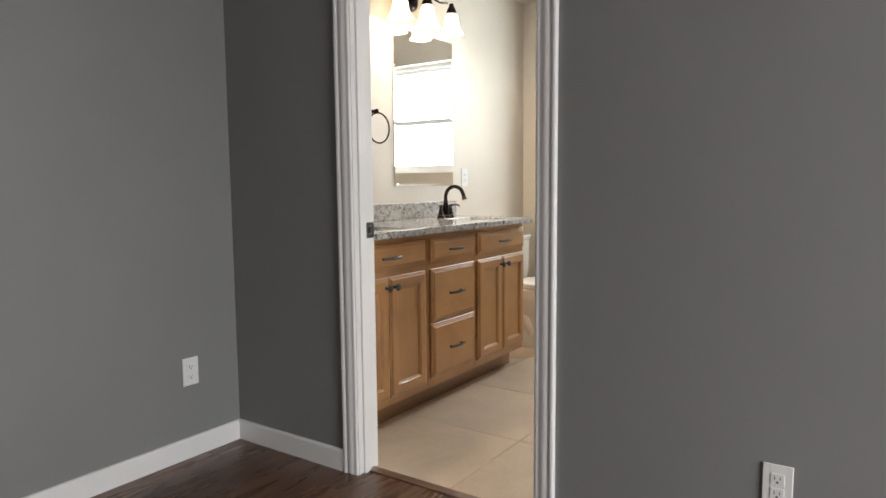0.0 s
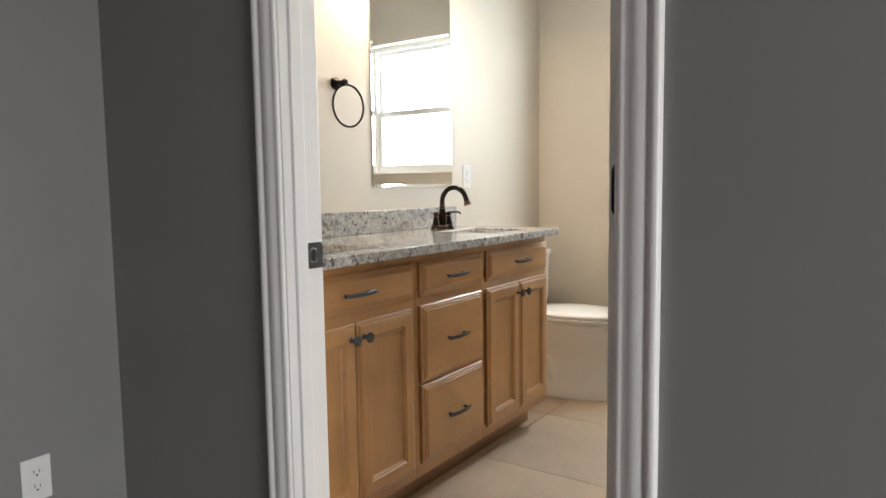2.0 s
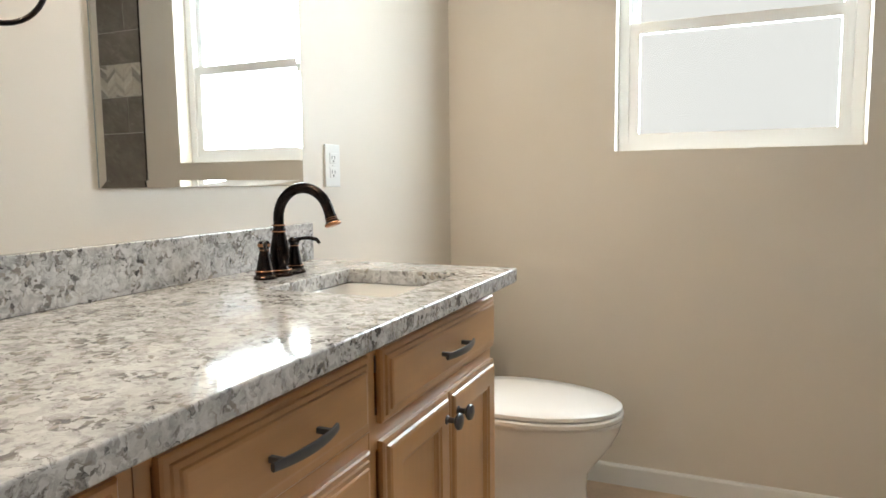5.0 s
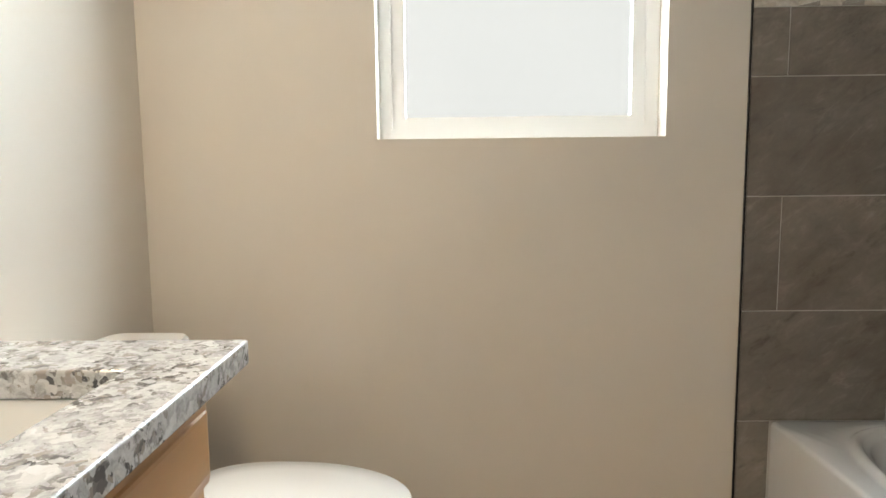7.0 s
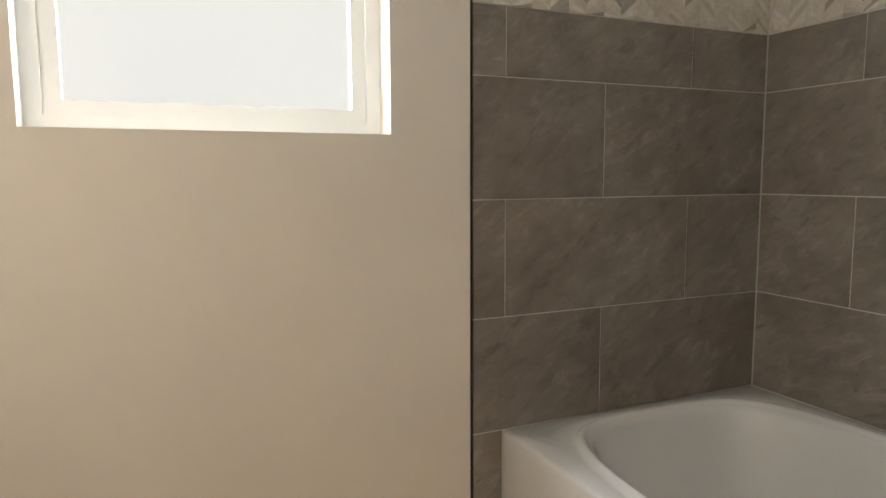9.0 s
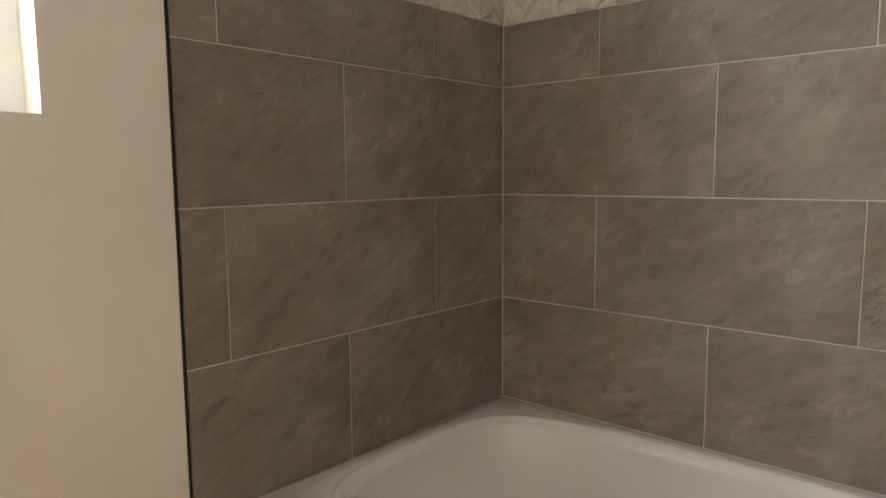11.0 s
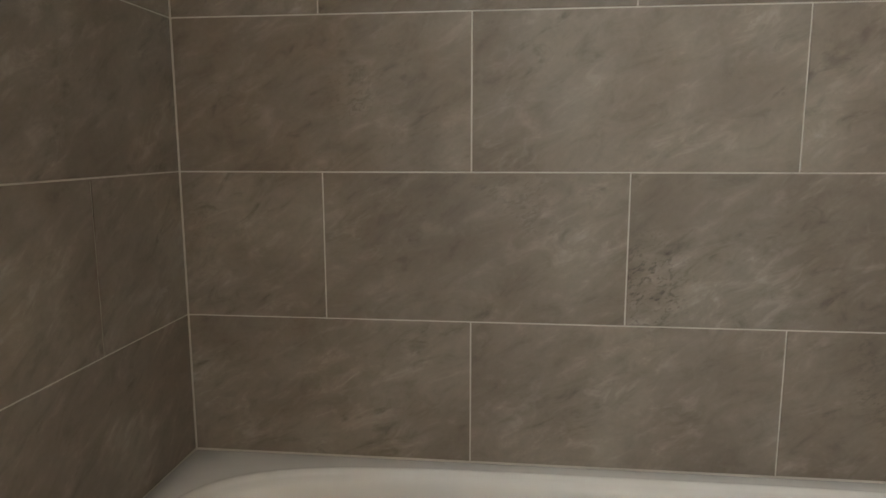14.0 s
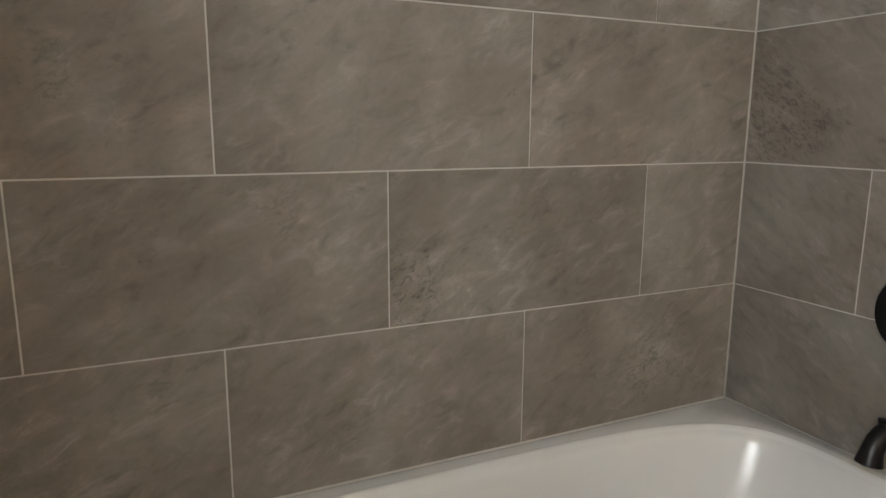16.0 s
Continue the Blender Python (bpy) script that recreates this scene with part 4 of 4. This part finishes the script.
e = 0.005
rim = boxes((TUB_X - 0.0012, TUB_X + 0.002, NICHE[0] - e, NICHE[0], NICHE[2] - e, NICHE[3] + e), (TUB_X - 0.0012, TUB_X + 0.002, NICHE[1], NICHE[1] + e, NICHE[2] - e, NICHE[3] + e),
            (TUB_X - 0.0012, TUB_X + 0.002, NICHE[0], NICHE[1], NICHE[2] - e, NICHE[2]), (TUB_X - 0.0012, TUB_X + 0.002, NICHE[0], NICHE[1], NICHE[3], NICHE[3] + e))
tagged(part("trim", rim, GROUT), "narrow pale edging round the shower niche", "trim", kind="structure")

TILES = {}


def tile_mesh(w, h, axis):
    key = (round(w, 3), round(h, 3), axis)
    if key not in TILES:
        t, c = 0.0022, 0.0007
        ring = lambda i, d: [(-w / 2 + i, -h / 2 + i, d), (w / 2 - i, -h / 2 + i, d), (w / 2 - i, h / 2 - i, d), (-w / 2 + i, h / 2 - i, d)]
        turn = {"window": lambda a, b, d: (a, -d, b), "long": lambda a, b, d: (-d, a, b), "taps": lambda a, b, d: (a, d, b), "floor": lambda a, b, d: (a, b, d)}[axis]
        bm = skin(bmesh.new(), [[turn(*p) for p in ring(i, d)] for i, d in ((0, 0), (0, t - c), (c, t))])
        bmesh.ops.recalc_face_normals(bm, faces=bm.faces)
        me = bpy.data.meshes.new("tile")
        bm.to_mesh(me)
        bm.free()
        TILES[key] = me
    return TILES[key]


def piece(name, me, material, parent, at):
    if not me.materials:
        me.materials.append(material)
    ob = new(name, me)
    ob.parent = parent
    ob.location = Vector(at) - ORIGIN[parent]
    return ob


def notched(a, b, z0, z1):
    """A wall tile cut to an L or a U round the niche."""
    n0, n1, lo, hi = NICHE
    from_top = z1 <= hi
    edge, far, cut = (z1, z0, lo) if from_top else (z0, z1, hi)
    outline = [(a, far), (b, far)]
    outline += [(b, edge), (n1, edge), (n1, cut)] if b > n1 else [(b, cut)]
    outline += [(n0, cut), (n0, edge), (a, edge)] if a < n0 else [(a, cut)]
    mid = Vector((TUB_X + 0.0021, (a + b) / 2, (z0 + z1) / 2))
    bm = skin(bmesh.new(), [[(-d, y - mid.y, z - mid.z) for y, z in outline] for d in (0, 0.0022)])
    bmesh.ops.recalc_face_normals(bm, faces=bm.faces)
    me = bpy.data.meshes.new("tile")
    bm.to_mesh(me)
    bm.free()
    piece("tile", me, SLATE, grouts["long"], mid)


def rows_of(side, lo, hi, joints_a, joints_b, bands, place):
    for n, (z0, z1) in enumerate(bands):
        cuts = [lo] + [j for j in sorted(joints_a if n % 2 == 0 else joints_b) if lo < j < hi] + [hi]
        for a, b in zip(cuts, cuts[1:]):
            if side == "long" and a < NICHE[1] and b > NICHE[0] and z0 < NICHE[3] and z1 > NICHE[2]:
                notched(a + G, b - G, z0 + G, z1 - G)
            else:
                piece("tile", tile_mesh(b - a - 2 * G, z1 - z0 - 2 * G, side), SLATE, grouts[side], place((a + b) / 2, (z0 + z1) / 2))


BAND = (1.532, 1.686)
bands = [(0.1285, 0.4345), (0.4345, 0.741), (0.741, 1.0485), (1.0485, 1.3575), (1.3575, BAND[0] - 0.001)]
upper = [(BAND[1] + 0.001, 1.84), (1.84, 2.147), (2.147, CH - 0.002)]
half_a, half_b = [4.472, 3.850], [4.777, 4.1615, 3.533]
pl = lambda a, z: (TUB_X + 0.0021, a, z)
rows_of("long", TUB_Y0 + 0.001, TUB_Y1 - 0.001, half_a, half_b, bands[1:], pl)
rows_of("long", TUB_Y0 + 0.001, TUB_Y1 - 0.001, half_a, half_b, upper, pl)
pw = lambda a, z: (a, TUB_Y1 + 0.0021, z)
wa, wb = [-0.755], [-1.063, -0.450]
rows_of("window", EDGE, TUB_X - 0.001, wa, wb, bands[1:], pw)
rows_of("window", EDGE, TUB_X - 0.001, wa, wb, upper, pw)
rows_of("window", EDGE, TX0 - 0.002, [], [], [(0.0, 0.1285), (0.1285, 0.4345)], pw)
pt = lambda a, z: (a, TUB_Y0 - 0.0021, z)
ta, tb = [-0.775], [-1.084, -0.470]
rows_of("taps", EDGE, TUB_X - 0.001, ta, tb, bands[1:], pt)
rows_of("taps", EDGE, TUB_X - 0.001, ta, tb, upper, pt)
rows_of("taps", EDGE, TX0 - 0.002, [], [], [(0.0, 0.1285), (0.1285, 0.4345)], pt)


def chevrons(lo, hi, turn):
    """A band of slanting stone pieces, alternating their slant."""
    verts, faces = [], []
    w, h, gap, t = 0.056, 0.021, 0.0010, 0.0026
    slope = 0.85
    n = 0
    a = lo
    while a < hi - 0.004:
        b = min(a + w, hi)
        s = slope if n % 2 == 0 else -slope
        z = BAND[0] - w
        while z < BAND[1] + w:
            p, q = a + gap / 2, b - gap / 2
            za, zb = (0, s * w) if s > 0 else (-s * w, 0)
            quad = [(p, z + za), (q, z + zb), (q, z + zb + h - gap), (p, z + za + h - gap)]
            quad = [(u, min(max(v, BAND[0]), BAND[1])) for u, v in quad]
            area = abs(sum(quad[i][0] * quad[(i + 1) % 4][1] - quad[(i + 1) % 4][0] * quad[i][1] for i in range(4))) / 2
            if area > 1e-5:
                k = len(verts)
                verts += [turn(u, v, 0) for u, v in quad] + [turn(u, v, t) for u, v in quad]
                faces += [(k + 4, k + 5, k + 6, k + 7)] + [(k + i, k + (i + 1) % 4, k + 4 + (i + 1) % 4, k + 4 + i) for i in range(4)]
            z += h
        a, n = b, n + 1
    me = bpy.data.meshes.new("mosaic_piece")
    me.from_pydata(verts, [], faces)
    me.update()
    bm = bmesh.new()
    bm.from_mesh(me)
    return bm


for side, lo, hi, turn in (("window", EDGE, TUB_X - 0.002, lambda a, z, d: (a, TUB_Y1 + 0.0021 - d, z)), ("taps", EDGE, TUB_X - 0.002, lambda a, z, d: (a, TUB_Y0 - 0.0021 + d, z)),
                           ("long", NICHE[1] + 0.001, TUB_Y1 - 0.003, lambda a, z, d: (TUB_X + 0.0021 - d, a, z)), ("long", TUB_Y0 + 0.003, NICHE[0] - 0.001, lambda a, z, d: (TUB_X + 0.0021 - d, a, z))):
    tagged(part("mosaic", chevrons(lo, hi, turn), MOSAIC, grouts[side]), "band of beige and grey marble chevron mosaic", kind="stuff")

# ---- floors ----
def plank_mesh(w, l):
    key = (round(w, 3), round(l, 3), "plank")
    if key not in TILES:
        ring = lambda i, d: [(-w / 2 + i, -l / 2 + i, d), (w / 2 - i, -l / 2 + i, d), (w / 2 - i, l / 2 - i, d), (-w / 2 + i, l / 2 - i, d)]
        bm = skin(bmesh.new(), [ring(0, 0), ring(0, 0.0016), ring(0.0008, 0.0024)])
        bmesh.ops.recalc_face_normals(bm, faces=bm.faces)
        TILES[key] = bpy.data.meshes.new("plank")
        bm.to_mesh(TILES[key])
        bm.free()
    return TILES[key]


ys = [2.476, 3.025, 3.635, 4.245, 4.855, WIN_Y - 0.001]
xs = [WX + 0.001, -2.30, -1.69, -1.08, -0.47, -0.151]
for a, b in zip(xs, xs[1:]):
    for c, d in zip(ys, ys[1:]):
        piece("tile", tile_mesh(b - a - 0.0022, d - c - 0.0022, "floor"), FLOOR_TILE, bath_floor, ((a + b) / 2, (c + d) / 2, -0.0022))
px, n = WX + 0.0005, 0
while px < 2.2:
    w = min(0.127, 2.2 - px)
    py = -2.6 - (n * 0.47) % 1.2
    while py < 2.43:
        a, b = max(py, -2.6), min(py + 1.2, 2.431)
        if b - a > 0.02 and w > 0.02:
            piece("plank", plank_mesh(w - 0.0012, b - a - 0.0012), PLANK, bed_floor, (px + w / 2, (a + b) / 2, -0.0024))
        py += 1.2
    px, n = px + w, n + 1
